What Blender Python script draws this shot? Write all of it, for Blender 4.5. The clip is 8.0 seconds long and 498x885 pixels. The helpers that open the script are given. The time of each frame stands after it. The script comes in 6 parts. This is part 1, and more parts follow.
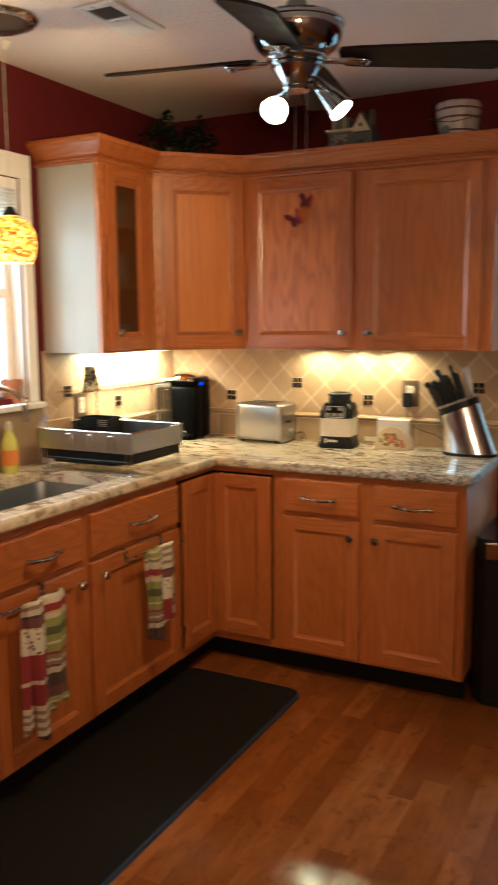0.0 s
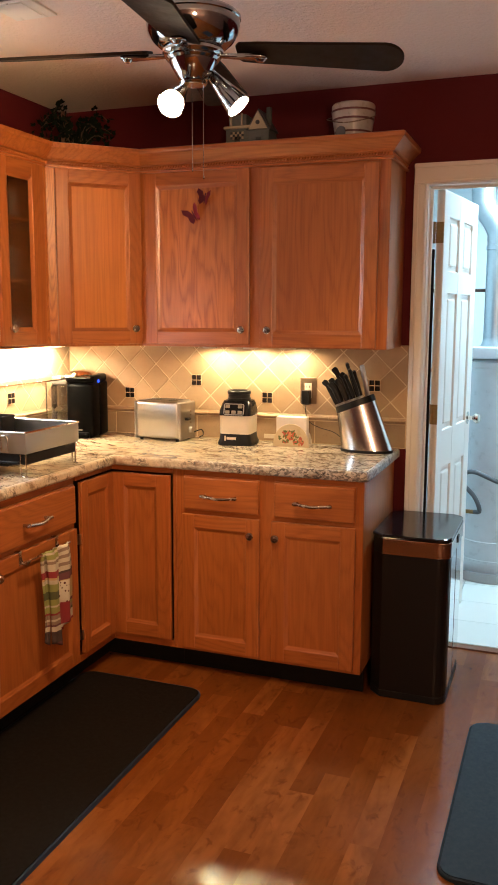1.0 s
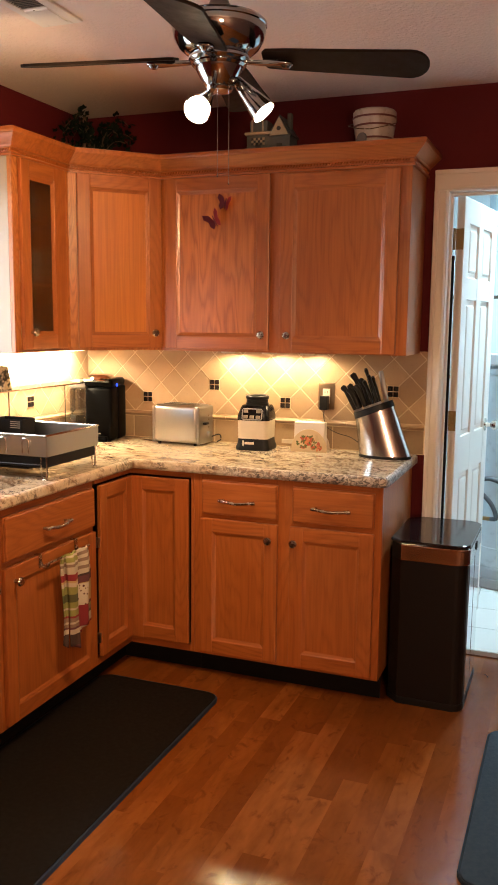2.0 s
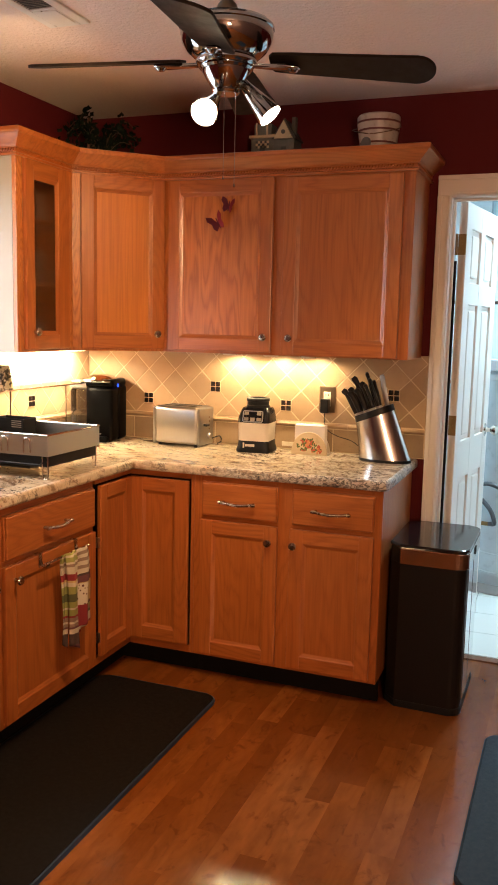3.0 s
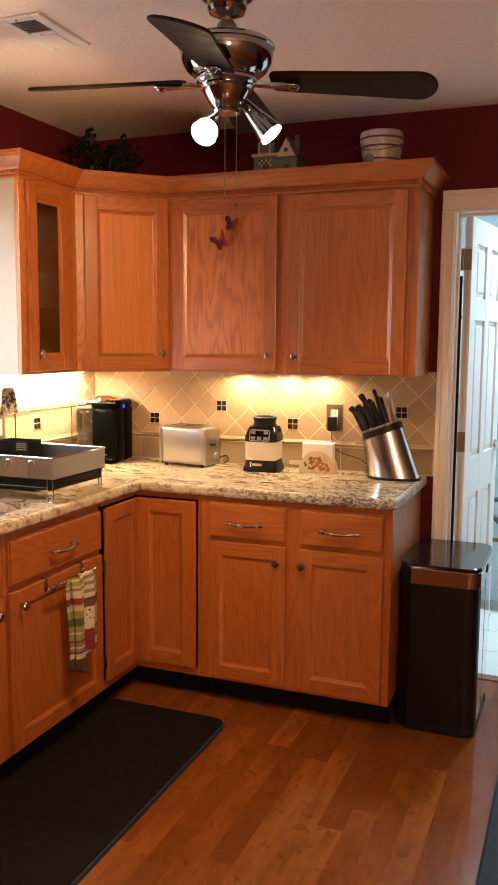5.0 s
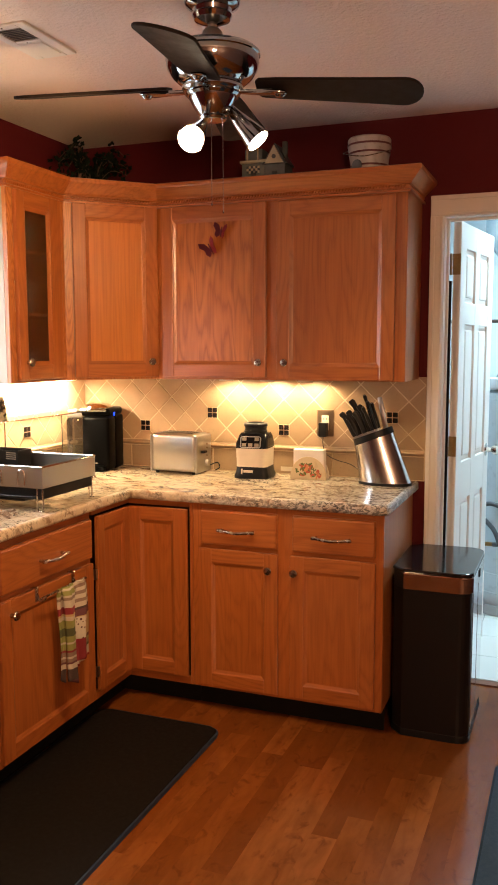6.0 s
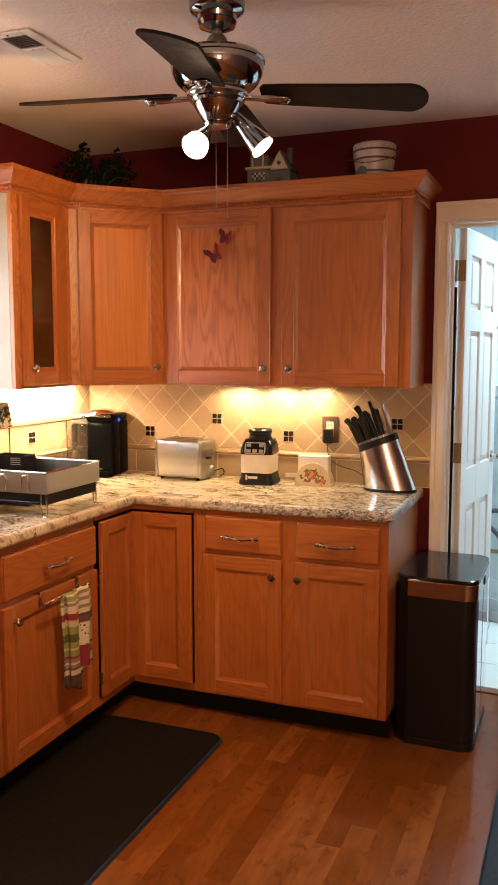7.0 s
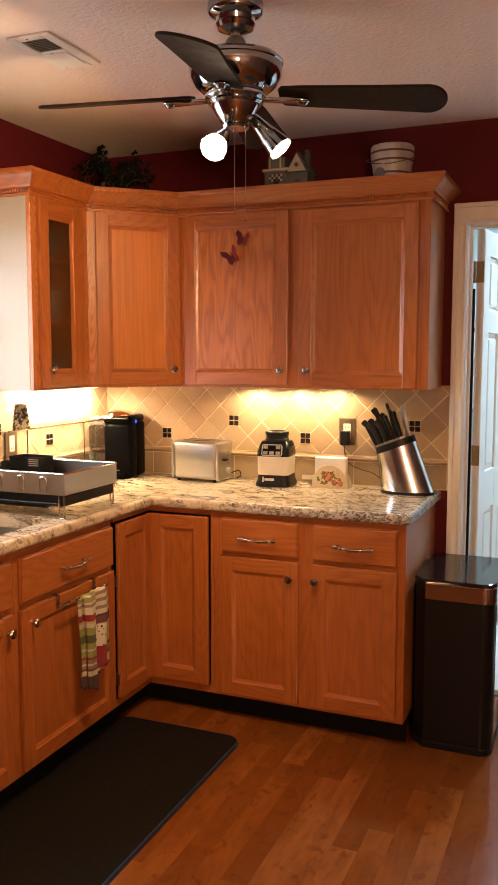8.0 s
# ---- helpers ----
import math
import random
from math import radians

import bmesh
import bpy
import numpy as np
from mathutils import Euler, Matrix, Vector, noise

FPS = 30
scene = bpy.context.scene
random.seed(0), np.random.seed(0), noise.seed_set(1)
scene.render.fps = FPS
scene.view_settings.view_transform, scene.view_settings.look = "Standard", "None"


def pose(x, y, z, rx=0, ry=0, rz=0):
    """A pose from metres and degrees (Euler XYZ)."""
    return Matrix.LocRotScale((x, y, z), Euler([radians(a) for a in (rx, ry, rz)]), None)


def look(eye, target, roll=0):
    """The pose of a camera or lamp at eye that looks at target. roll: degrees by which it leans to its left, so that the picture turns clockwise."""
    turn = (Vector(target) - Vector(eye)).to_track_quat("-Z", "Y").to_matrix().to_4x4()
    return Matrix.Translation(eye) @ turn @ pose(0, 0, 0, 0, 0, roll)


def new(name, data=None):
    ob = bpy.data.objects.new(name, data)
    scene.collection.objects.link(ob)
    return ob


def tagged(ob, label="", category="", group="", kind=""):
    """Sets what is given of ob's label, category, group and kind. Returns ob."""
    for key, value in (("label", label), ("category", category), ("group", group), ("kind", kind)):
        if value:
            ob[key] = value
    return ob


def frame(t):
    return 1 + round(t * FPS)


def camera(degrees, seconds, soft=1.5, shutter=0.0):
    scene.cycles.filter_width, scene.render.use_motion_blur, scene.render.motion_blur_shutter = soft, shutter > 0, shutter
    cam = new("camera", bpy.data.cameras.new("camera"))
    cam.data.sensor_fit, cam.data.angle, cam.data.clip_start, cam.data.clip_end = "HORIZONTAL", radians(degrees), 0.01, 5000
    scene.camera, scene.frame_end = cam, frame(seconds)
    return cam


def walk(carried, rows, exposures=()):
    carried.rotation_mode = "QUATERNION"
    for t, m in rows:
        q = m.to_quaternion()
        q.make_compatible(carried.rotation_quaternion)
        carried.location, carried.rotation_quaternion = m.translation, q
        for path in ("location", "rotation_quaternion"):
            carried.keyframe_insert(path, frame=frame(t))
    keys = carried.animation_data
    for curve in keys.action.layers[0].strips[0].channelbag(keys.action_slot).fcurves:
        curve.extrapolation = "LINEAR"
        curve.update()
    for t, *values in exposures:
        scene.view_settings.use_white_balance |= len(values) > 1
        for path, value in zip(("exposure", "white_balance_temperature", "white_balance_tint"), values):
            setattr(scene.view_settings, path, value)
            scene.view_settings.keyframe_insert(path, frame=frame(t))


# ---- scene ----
cam = camera(32.9, 8.0, 1.8, 0.5)
PATH = [
    (0, (2.403, -3.75, 1.51), (1.495, -1.992, 1.22), -0.4),
    (0.1, (2.404, -3.7456, 1.5095), (1.5436, -1.963, 1.2172), -0.5),
    (0.2, (2.405, -3.7412, 1.509), (1.5882, -1.939, 1.2134), -0.3),
    (0.3, (2.406, -3.7368, 1.5085), (1.6238, -1.92, 1.2096), 0.0),
    (0.5, (2.409, -3.731, 1.507), (1.677, -1.894, 1.206), 0.1),
    (1, (2.394, -3.727, 1.509), (1.703, -1.873, 1.212), 0.2),
    (1.5, (2.377, -3.734, 1.508), (1.667, -1.887, 1.218), 0.1),
    (3, (2.353, -3.756, 1.507), (1.644, -1.906, 1.228), 1.3),
    (3.5, (2.358, -3.74, 1.506), (1.65, -1.892, 1.219), 0.9),
    (4, (2.351, -3.717, 1.511), (1.642, -1.87, 1.219), 0.5),
    (4.5, (2.349, -3.722, 1.515), (1.62, -1.879, 1.251), 0.6),
    (6, (2.356, -3.708, 1.517), (1.639, -1.855, 1.291), -0.1),
    (6.5, (2.359, -3.703, 1.516), (1.645, -1.847, 1.296), -0.2),
    (7, (2.36, -3.701, 1.517), (1.629, -1.851, 1.305), 0.0),
    (7.5, (2.356, -3.696, 1.514), (1.598, -1.857, 1.305), 0.1),
    (8, (2.354, -3.702, 1.516), (1.589, -1.866, 1.309), 0.0),
]
walk(cam, [(t, look(eye, target, roll)) for t, eye, target, roll in PATH], [(0.0, -0.27, 5330, -8), (0.3, -0.08, 5850, -3), (0.6, 0.0, 6100, 3), (1.0, 0.02, 6200, 7), (1.5, 0.02, 6400, 9), (3.0, 0.0, 6500, 10), (8.0, 0.0, 6500, 10)])

# ---------------------------------------------------------------- world and lights
world = bpy.data.worlds.new("world")
scene.world = world
world.use_nodes = True
wn = world.node_tree.nodes
sky = wn.new("ShaderNodeTexSky")
sky.sky_type = "NISHITA"
sky.sun_disc = False
sky.sun_elevation, sky.sun_rotation = radians(35), radians(250)
world.node_tree.links.new(sky.outputs[0], wn["Background"].inputs[0])
wn["Background"].inputs[1].default_value = 0.15


def lamp(name, kind, m, energy, colour, **more):
    data = bpy.data.lights.new(name, kind)
    data.energy, data.color = energy, colour
    if "size" in more:
        data.shape = "RECTANGLE"
        data.size, data.size_y = more["size"]
    if "radius" in more:
        data.shadow_soft_size = more["radius"]
    if "spot" in more:
        data.spot_size, data.spot_blend = radians(more["spot"]), more.get("blend", 0.5)
    ob = new(name, data)
    ob.matrix_world = m
    return ob


WARM = (1.0, 0.63, 0.31)
lamp("sun", "SUN", look((-6, -3, 5), (0, -1.5, 1.4)), 1.0, (1.0, 0.95, 0.88)).data.angle = radians(12)
lamp("window_daylight", "AREA", look((-0.02, -1.56, 1.62), (1.0, -1.56, 1.74)), 8, (0.86, 0.93, 1.0), size=(0.8, 0.9))
lamp("utility_room_lamp", "AREA", look((2.26, 1.0, 2.415), (2.22, 0.98, 0)), 58, (0.64, 0.88, 1.0), size=(0.34, 0.2))
# the point light behind the camera is an added fill without a fixture
lamp("room_lamp_behind", "POINT", pose(3.3, -5.0, 1.54), 170, (1.0, 0.612, 0.338), radius=0.22)
FAN = (1.372, -1.45)
lamp("fan_bulb_front", "SPOT", look((1.350, -1.625, 2.030), (0.40, -1.54, 1.48)), 62, WARM, radius=0.03, spot=146, blend=0.45)
lamp("fan_bulb_side", "SPOT", look((1.515, -1.390, 2.070), (1.85, -1.30, 1.35)), 30, WARM, radius=0.03, spot=140, blend=0.6)
for px in (0.86, 1.06, 1.24):
    lamp("puck_lamp", "SPOT", look((px, -0.105, 1.352), (px, -0.03, 1.0)), 7.2, (1.0, 0.74, 0.40), radius=0.02, spot=165, blend=0.4)
lamp("pendant_bulb", "POINT", pose(0.188, -1.341, 1.78), 2.5, (1.0, 0.80, 0.55), radius=0.03)
lamp("bar_lamp", "AREA", look((0.10, -0.47, 1.352), (0.04, -0.47, 1.1)), 21, (1.0, 0.78, 0.48), size=(0.56, 0.05))


# ---------------------------------------------------------------- mesh helpers
def mesh_of(name, bm, mats, smooth=False):
    bmesh.ops.recalc_face_normals(bm, faces=bm.faces[:])
    me = bpy.data.meshes.new(name)
    if smooth:
        for f in bm.faces:
            f.smooth = True
    bm.to_mesh(me)
    bm.free()
    for m in mats if isinstance(mats, (list, tuple)) else [mats]:
        me.materials.append(m)
    if smooth:
        me.set_sharp_from_angle(angle=radians(38))
    return me


def part(name, bm, mat, parent=None, label="", m=None, smooth=False):
    ob = new(name, mesh_of(name, bm, mat, smooth))
    if parent is not None:
        ob.parent = parent
    if m is not None:
        ob.matrix_basis = m
    return tagged(ob, label)


def thing(name, m, label, category, group="", kind=""):
    ob = new(name)
    ob.empty_display_size = 0.05
    ob.matrix_basis = m
    return tagged(ob, label, category, group, kind)


def add_box(bm, x0, x1, y0, y1, z0, z1, bev=0.0, seg=1, mi=0):
    r = bmesh.ops.create_cube(bm, size=1.0, matrix=Matrix.LocRotScale(((x0 + x1) / 2, (y0 + y1) / 2, (z0 + z1) / 2), None, (abs(x1 - x0), abs(y1 - y0), abs(z1 - z0))))
    vs = r["verts"]
    fs = {f for v in vs for f in v.link_faces}
    for f in fs:
        f.material_index = mi
    if bev:
        es = list({e for v in vs for e in v.link_edges})
        bmesh.ops.bevel(bm, geom=es, offset=bev, segments=seg, profile=0.5, affect="EDGES", clamp_overlap=True)
    return bm


def box(x0, x1, y0, y1, z0, z1, bev=0.002, seg=1):
    return add_box(bmesh.new(), x0, x1, y0, y1, z0, z1, bev, seg)


def add_rev(bm, profile, n=28, m=Matrix.Identity(4), mi=0):
    """A turned body from (radius, height) pairs about local z."""
    rings = []
    for r, z in profile:
        if r < 1e-5:
            rings.append([bm.verts.new(m @ Vector((0, 0, z)))])
        else:
            rings.append([bm.verts.new(m @ Vector((r * math.cos(2 * math.pi * k / n), r * math.sin(2 * math.pi * k / n), z))) for k in range(n)])
    for a, b in zip(rings, rings[1:]):
        for k in range(n):
            j = (k + 1) % n
            if len(a) == 1 and len(b) == 1:
                continue
            if len(a) == 1:
                f = bm.faces.new((a[0], b[j], b[k]))
            elif len(b) == 1:
                f = bm.faces.new((a[k], a[j], b[0]))
            else:
                f = bm.faces.new((a[k], a[j], b[j], b[k]))
            f.material_index = mi
    return bm


def rev(profile, n=28, m=Matrix.Identity(4)):
    return add_rev(bmesh.new(), profile, n, m)


def add_tube(bm, pts, r, n=8, mi=0, cap=True):
    pts = [Vector(p) for p in pts]
    rings = []
    for i, p in enumerate(pts):
        d = (pts[min(i + 1, len(pts) - 1)] - pts[max(i - 1, 0)]).normalized()
        ref = Vector((0, 0, 1)) if abs(d.z) < 0.9 else Vector((1, 0, 0))
        a = d.cross(ref).normalized()
        b = d.cross(a).normalized()
        rr = r[i] if isinstance(r, (list, tuple)) else r
        rings.append([bm.verts.new(p + a * (rr * math.cos(2 * math.pi * k / n)) + b * (rr * math.sin(2 * math.pi * k / n))) for k in range(n)])
    for a, b in zip(rings, rings[1:]):
        for k in range(n):
            bm.faces.new((a[k], a[(k + 1) % n], b[(k + 1) % n], b[k])).material_index = mi
    if cap:
        bm.faces.new(rings[0]).material_index = mi
        bm.faces.new(rings[-1]).material_index = mi
    return bm


def tube(pts, r, n=8):
    return add_tube(bmesh.new(), pts, r, n)


def arc(pts, steps=6):
    """A smooth line through the given points (Catmull-Rom)."""
    p = [Vector(a) for a in pts]
    p = [2 * p[0] - p[1]] + p + [2 * p[-1] - p[-2]]
    out = []
    for i in range(1, len(p) - 2):
        for k in range(steps):
            t = k / steps
            out.append(0.5 * (2 * p[i] + (p[i + 1] - p[i - 1]) * t + (2 * p[i - 1] - 5 * p[i] + 4 * p[i + 1] - p[i + 2]) * t * t + (3 * p[i] - p[i - 1] - 3 * p[i + 1] + p[i + 2]) * t ** 3))
    return out + [p[-2]]


def add_prism(bm, outline, z0, z1, bev=0.0, seg=2, mi=0):
    """An upright prism over a flat outline of (x, y)."""
    lo = [bm.verts.new((x, y, z0)) for x, y in outline]
    hi = [bm.verts.new((x, y, z1)) for x, y in outline]
    n = len(outline)
    fs = [bm.faces.new(lo[::-1]), bm.faces.new(hi)]
    for k in range(n):
        fs.append(bm.faces.new((lo[k], lo[(k + 1) % n], hi[(k + 1) % n], hi[k])))
    for f in fs:
        f.material_index = mi
    if bev:
        es = list({e for f in (fs[0], fs[1]) for e in f.edges})
        bmesh.ops.bevel(bm, geom=es, offset=bev, segments=seg, profile=0.5, affect="EDGES", clamp_overlap=True)
    return bm


def prism(outline, z0, z1, bev=0.0, seg=2):
    return add_prism(bmesh.new(), outline, z0, z1, bev, seg)


def rounded(x0, x1, y0, y1, r, n=6):
    out = []
    for cx, cy, a0 in ((x1 - r, y1 - r, 0), (x0 + r, y1 - r, 90), (x0 + r, y0 + r, 180), (x1 - r, y0 + r, 270)):
        for k in range(n + 1):
            a = radians(a0 + 90 * k / n)
            out.append((cx + r * math.cos(a), cy + r * math.sin(a)))
    return out


# ---------------------------------------------------------------- materials
class Nodes:
    def __init__(self, name):
        self.mat = bpy.data.materials.new(name)
        self.mat.use_nodes = True
        self.t = self.mat.node_tree
        self.p = self.t.nodes["Principled BSDF"]

    def n(self, kind, **kw):
        node = self.t.nodes.new("ShaderNode" + kind)
        for k, v in kw.items():
            if k in node.inputs:
                self.put(node.inputs[k], v)
        return node

    def put(self, socket, v):
        if isinstance(v, bpy.types.NodeSocket):
            self.t.links.new(v, socket)
        else:
            socket.default_value = v

    def set(self, **kw):
        for k, v in kw.items():
            self.put(self.p.inputs[k.replace("_", " ")], v)

    def math(self, op, a, b=0.0):
        node = self.t.nodes.new("ShaderNodeMath")
        node.operation = op
        self.put(node.inputs[0], a)
        self.put(node.inputs[1], b)
        return node.outputs[0]

    def mix(self, f, a, b, mode="MIX"):
        node = self.t.nodes.new("ShaderNodeMix")
        node.data_type, node.blend_type = "RGBA", mode
        self.put(node.inputs[0], f)
        self.put(node.inputs[6], a if isinstance(a, bpy.types.NodeSocket) else (*a, 1))
        self.put(node.inputs[7], b if isinstance(b, bpy.types.NodeSocket) else (*b, 1))
        return node.outputs[2]

    def coords(self, scale=(1, 1, 1), spread=0.0, rot=(0, 0, 0)):
        tc = self.t.nodes.new("ShaderNodeTexCoord").outputs["Object"]
        if spread:
            oi = self.t.nodes.new("ShaderNodeObjectInfo").outputs["Random"]
            va = self.t.nodes.new("ShaderNodeVectorMath")
            self.t.links.new(tc, va.inputs[0])
            self.t.links.new(self.math("MULTIPLY", oi, spread), va.inputs[1])
            tc = va.outputs[0]
        mp = self.t.nodes.new("ShaderNodeMapping")
        mp.inputs["Scale"].default_value = scale
        mp.inputs["Rotation"].default_value = rot
        self.t.links.new(tc, mp.inputs["Vector"])
        return mp.outputs[0]

    def noise(self, vec, scale, detail=4.0, rough=0.55, dist=0.0):
        return self.n("TexNoise", Vector=vec, Scale=scale, Detail=detail, Roughness=rough, Distortion=dist).outputs[0]

    def ramp(self, f, *stops):
        node = self.t.nodes.new("ShaderNodeValToRGB")
        while len(node.color_ramp.elements) < len(stops):
            node.color_ramp.elements.new(0.5)
        for e, (at, c) in zip(node.color_ramp.elements, stops):
            e.position, e.color = at, (*c, 1) if len(c) == 3 else c
        self.put(node.inputs[0], f)
        return node.outputs[0]

    def bump(self, height, strength, dist=0.002):
        self.set(Normal=self.n("Bump", Height=height, Strength=strength, Distance=dist).outputs[0])


def g(v):
    return (v, v, v)


def oak(name, axis, tint=(1, 1, 1), rough=0.26, figure=1.0, rings_n=19.0, size=6.0):
    """Honey-stained oak, grain along the given axis (0 x, 1 y, 2 z)."""
    s = Nodes(name)
    sc, fine, streak = [1, 1, 1], [1, 1, 1], [1, 1, 1]
    sc[axis], fine[axis], streak[axis] = 0.17, 0.022, 0.05
    v = s.coords(tuple(sc), 7.0)
    jag = s.noise(s.coords(tuple(streak), 5.0), 55, 3, 0.65)
    rings = s.math("FRACT", s.math("ADD", s.math("MULTIPLY", s.noise(v, size, 1.5, 0.35, 0.1), rings_n), s.math("MULTIPLY", jag, 1.3)))
    band = s.ramp(rings, (0.0, g(0.0)), (0.22, g(0.65)), (0.5, g(1)), (0.8, g(0.7)), (1.0, g(0.0)))
    pores = s.ramp(s.noise(s.coords(tuple(fine), 7.0), 120, 3, 0.6), (0.36, g(0)), (0.58, g(1)))
    broad = s.noise(s.coords(tuple(streak), 5.0), 11, 4, 0.55)
    cloud = s.noise(s.coords((1, 1, 1), 3.0), 2.6, 4)
    dark, mid, light = ([a * b for a, b in zip(c, tint)] for c in ((0.19, 0.047, 0.010), (0.35, 0.100, 0.0215), (0.465, 0.150, 0.037)))
    c = s.mix(s.ramp(broad, (0.1, g(0)), (0.95, g(1))), mid, light)
    c = s.mix(s.math("MULTIPLY", s.math("SUBTRACT", 1.0, band), 0.52 * figure), c, dark)
    c = s.mix(s.math("MULTIPLY", s.math("SUBTRACT", 1.0, pores), 0.34), c, dark)
    c = s.mix(s.ramp(cloud, (0.35, g(0)), (0.75, g(0.4))), c, mid)
    s.set(Base_Color=c, Roughness=rough + 0.07)
    s.p.inputs["Coat Weight"].default_value = 0.35
    s.p.inputs["Coat Roughness"].default_value = 0.27
    s.bump(pores, 0.08, 0.0008)
    return s.mat


def plain(name, colour, rough=0.5, metal=0.0, vary=0.12, scale=18, bump=0.05, **more):
    """A painted, plastic or metal surface with faint mottling and wear."""
    s = Nodes(name)
    f = s.noise(s.coords((1, 1, 1), 2.0), scale, 5)
    lo = [max(0, a * (1 - vary)) for a in colour]
    hi = [min(1, a * (1 + vary)) for a in colour]
    s.set(Base_Color=s.mix(f, lo, hi), Metallic=metal, Roughness=s.ramp(f, (0.2, g(max(0.03, rough * 0.8))), (0.8, g(min(1, rough * 1.2)))))
    if bump:
        s.bump(s.noise(s.coords(), scale * 12, 3), bump, 0.001)
    for k, v in more.items():
        s.p.inputs[k.replace("_", " ")].default_value = v
    return s.mat


def brushed(name, colour, rough=0.28, axis=0):
    s = Nodes(name)
    sc = [1, 1, 1]
    sc[axis] = 0.006
    f = s.noise(s.coords(tuple(sc), 3.0), 900, 2)
    s.set(Base_Color=s.mix(f, [a * 0.94 for a in colour], colour), Metallic=1.0, Roughness=rough, Anisotropic=0.4)
    return s.mat


def glow(name, colour, strength):
    s = Nodes(name)
    s.set(Base_Color=(*colour, 1))
    s.p.inputs["Emission Color"].default_value = (*colour, 1)
    s.p.inputs["Emission Strength"].default_value = strength
    return s.mat


def granite_mat(name="granite", rough=0.12, chisel=0.0, pale=0.4, dense=0.53, drift=0.45):
    """Cream and gold granite with brown drifts; grey, black-flecked stone towards the end of the slab."""
    s = Nodes(name)
    v = s.coords((1, 1, 1))
    w = s.coords((0.62, 1, 1), 0.0, (0, 0, 0.25))
    where = s.n("SeparateXYZ", Vector=v).outputs[0]
    zone = s.math("ADD", s.math("MULTIPLY", where, 0.42), s.math("MULTIPLY", s.noise(v, 3.5, 4, 0.6), 0.7))
    grey = s.ramp(zone, (0.66, g(0)), (0.95, g(1)))
    big = s.noise(w, 7.5, 5, 0.62, 0.9)
    mid = s.noise(w, 20, 5, 0.7, 0.8)
    fine = s.noise(v, 130, 3, 0.7)
    c = s.ramp(big, (0.3, (0.55, 0.41, 0.26)), (0.45, (0.68, 0.58, 0.43)), (0.58, (0.62, 0.49, 0.33)), (0.70, (0.36, 0.22, 0.12)))
    c = s.mix(s.math("MULTIPLY", grey, pale), c, (0.47, 0.43, 0.385))
    c = s.mix(s.ramp(mid, (0.51, g(0)), (0.61, g(0.85))), c, (0.22, 0.125, 0.07))
    c = s.mix(s.ramp(mid, (0.27, g(0.6)), (0.40, g(0))), c, (0.64, 0.57, 0.46))
    fleck = s.noise(s.coords((0.7, 1, 1)), 84, 5, 0.78, 0.8)
    many = s.math("ADD", s.math("MULTIPLY", grey, 0.9), s.ramp(s.noise(w, 9, 4, 0.6, 0.6), (drift, g(0)), (drift + 0.15, g(0.9))))
    c = s.mix(s.math("MULTIPLY", s.ramp(fleck, (dense, g(0)), (dense + 0.07, g(0.95))), many), c, (0.045, 0.035, 0.032))
    s.set(Base_Color=c, Roughness=s.ramp(fine, (0.3, g(rough * 0.8)), (0.8, g(rough * 1.5))))
    s.bump(fleck if chisel else fine, 0.04 + chisel, 0.0006 + 0.006 * chisel)
    return s.mat


def tile_mat(name, a, b):
    s = Nodes(name)
    v = s.coords((1, 1, 1), 9.0)
    oi = s.t.nodes.new("ShaderNodeObjectInfo").outputs["Random"]
    cloud = s.noise(v, 16, 6, 0.6, 0.5)
    c = s.mix(cloud, a, b)
    c = s.mix(s.math("MULTIPLY", oi, 0.5), c, [x * 0.66 for x in a])
    pits = s.noise(v, 130, 3, 0.6)
    c = s.mix(s.ramp(pits, (0.25, g(0.5)), (0.38, g(0))), c, [x * 0.5 for x in a])
    s.set(Base_Color=c, Roughness=s.ramp(cloud, (0.2, g(0.32)), (0.8, g(0.5))))
    s.bump(pits, 0.15, 0.0015)
    return s.mat


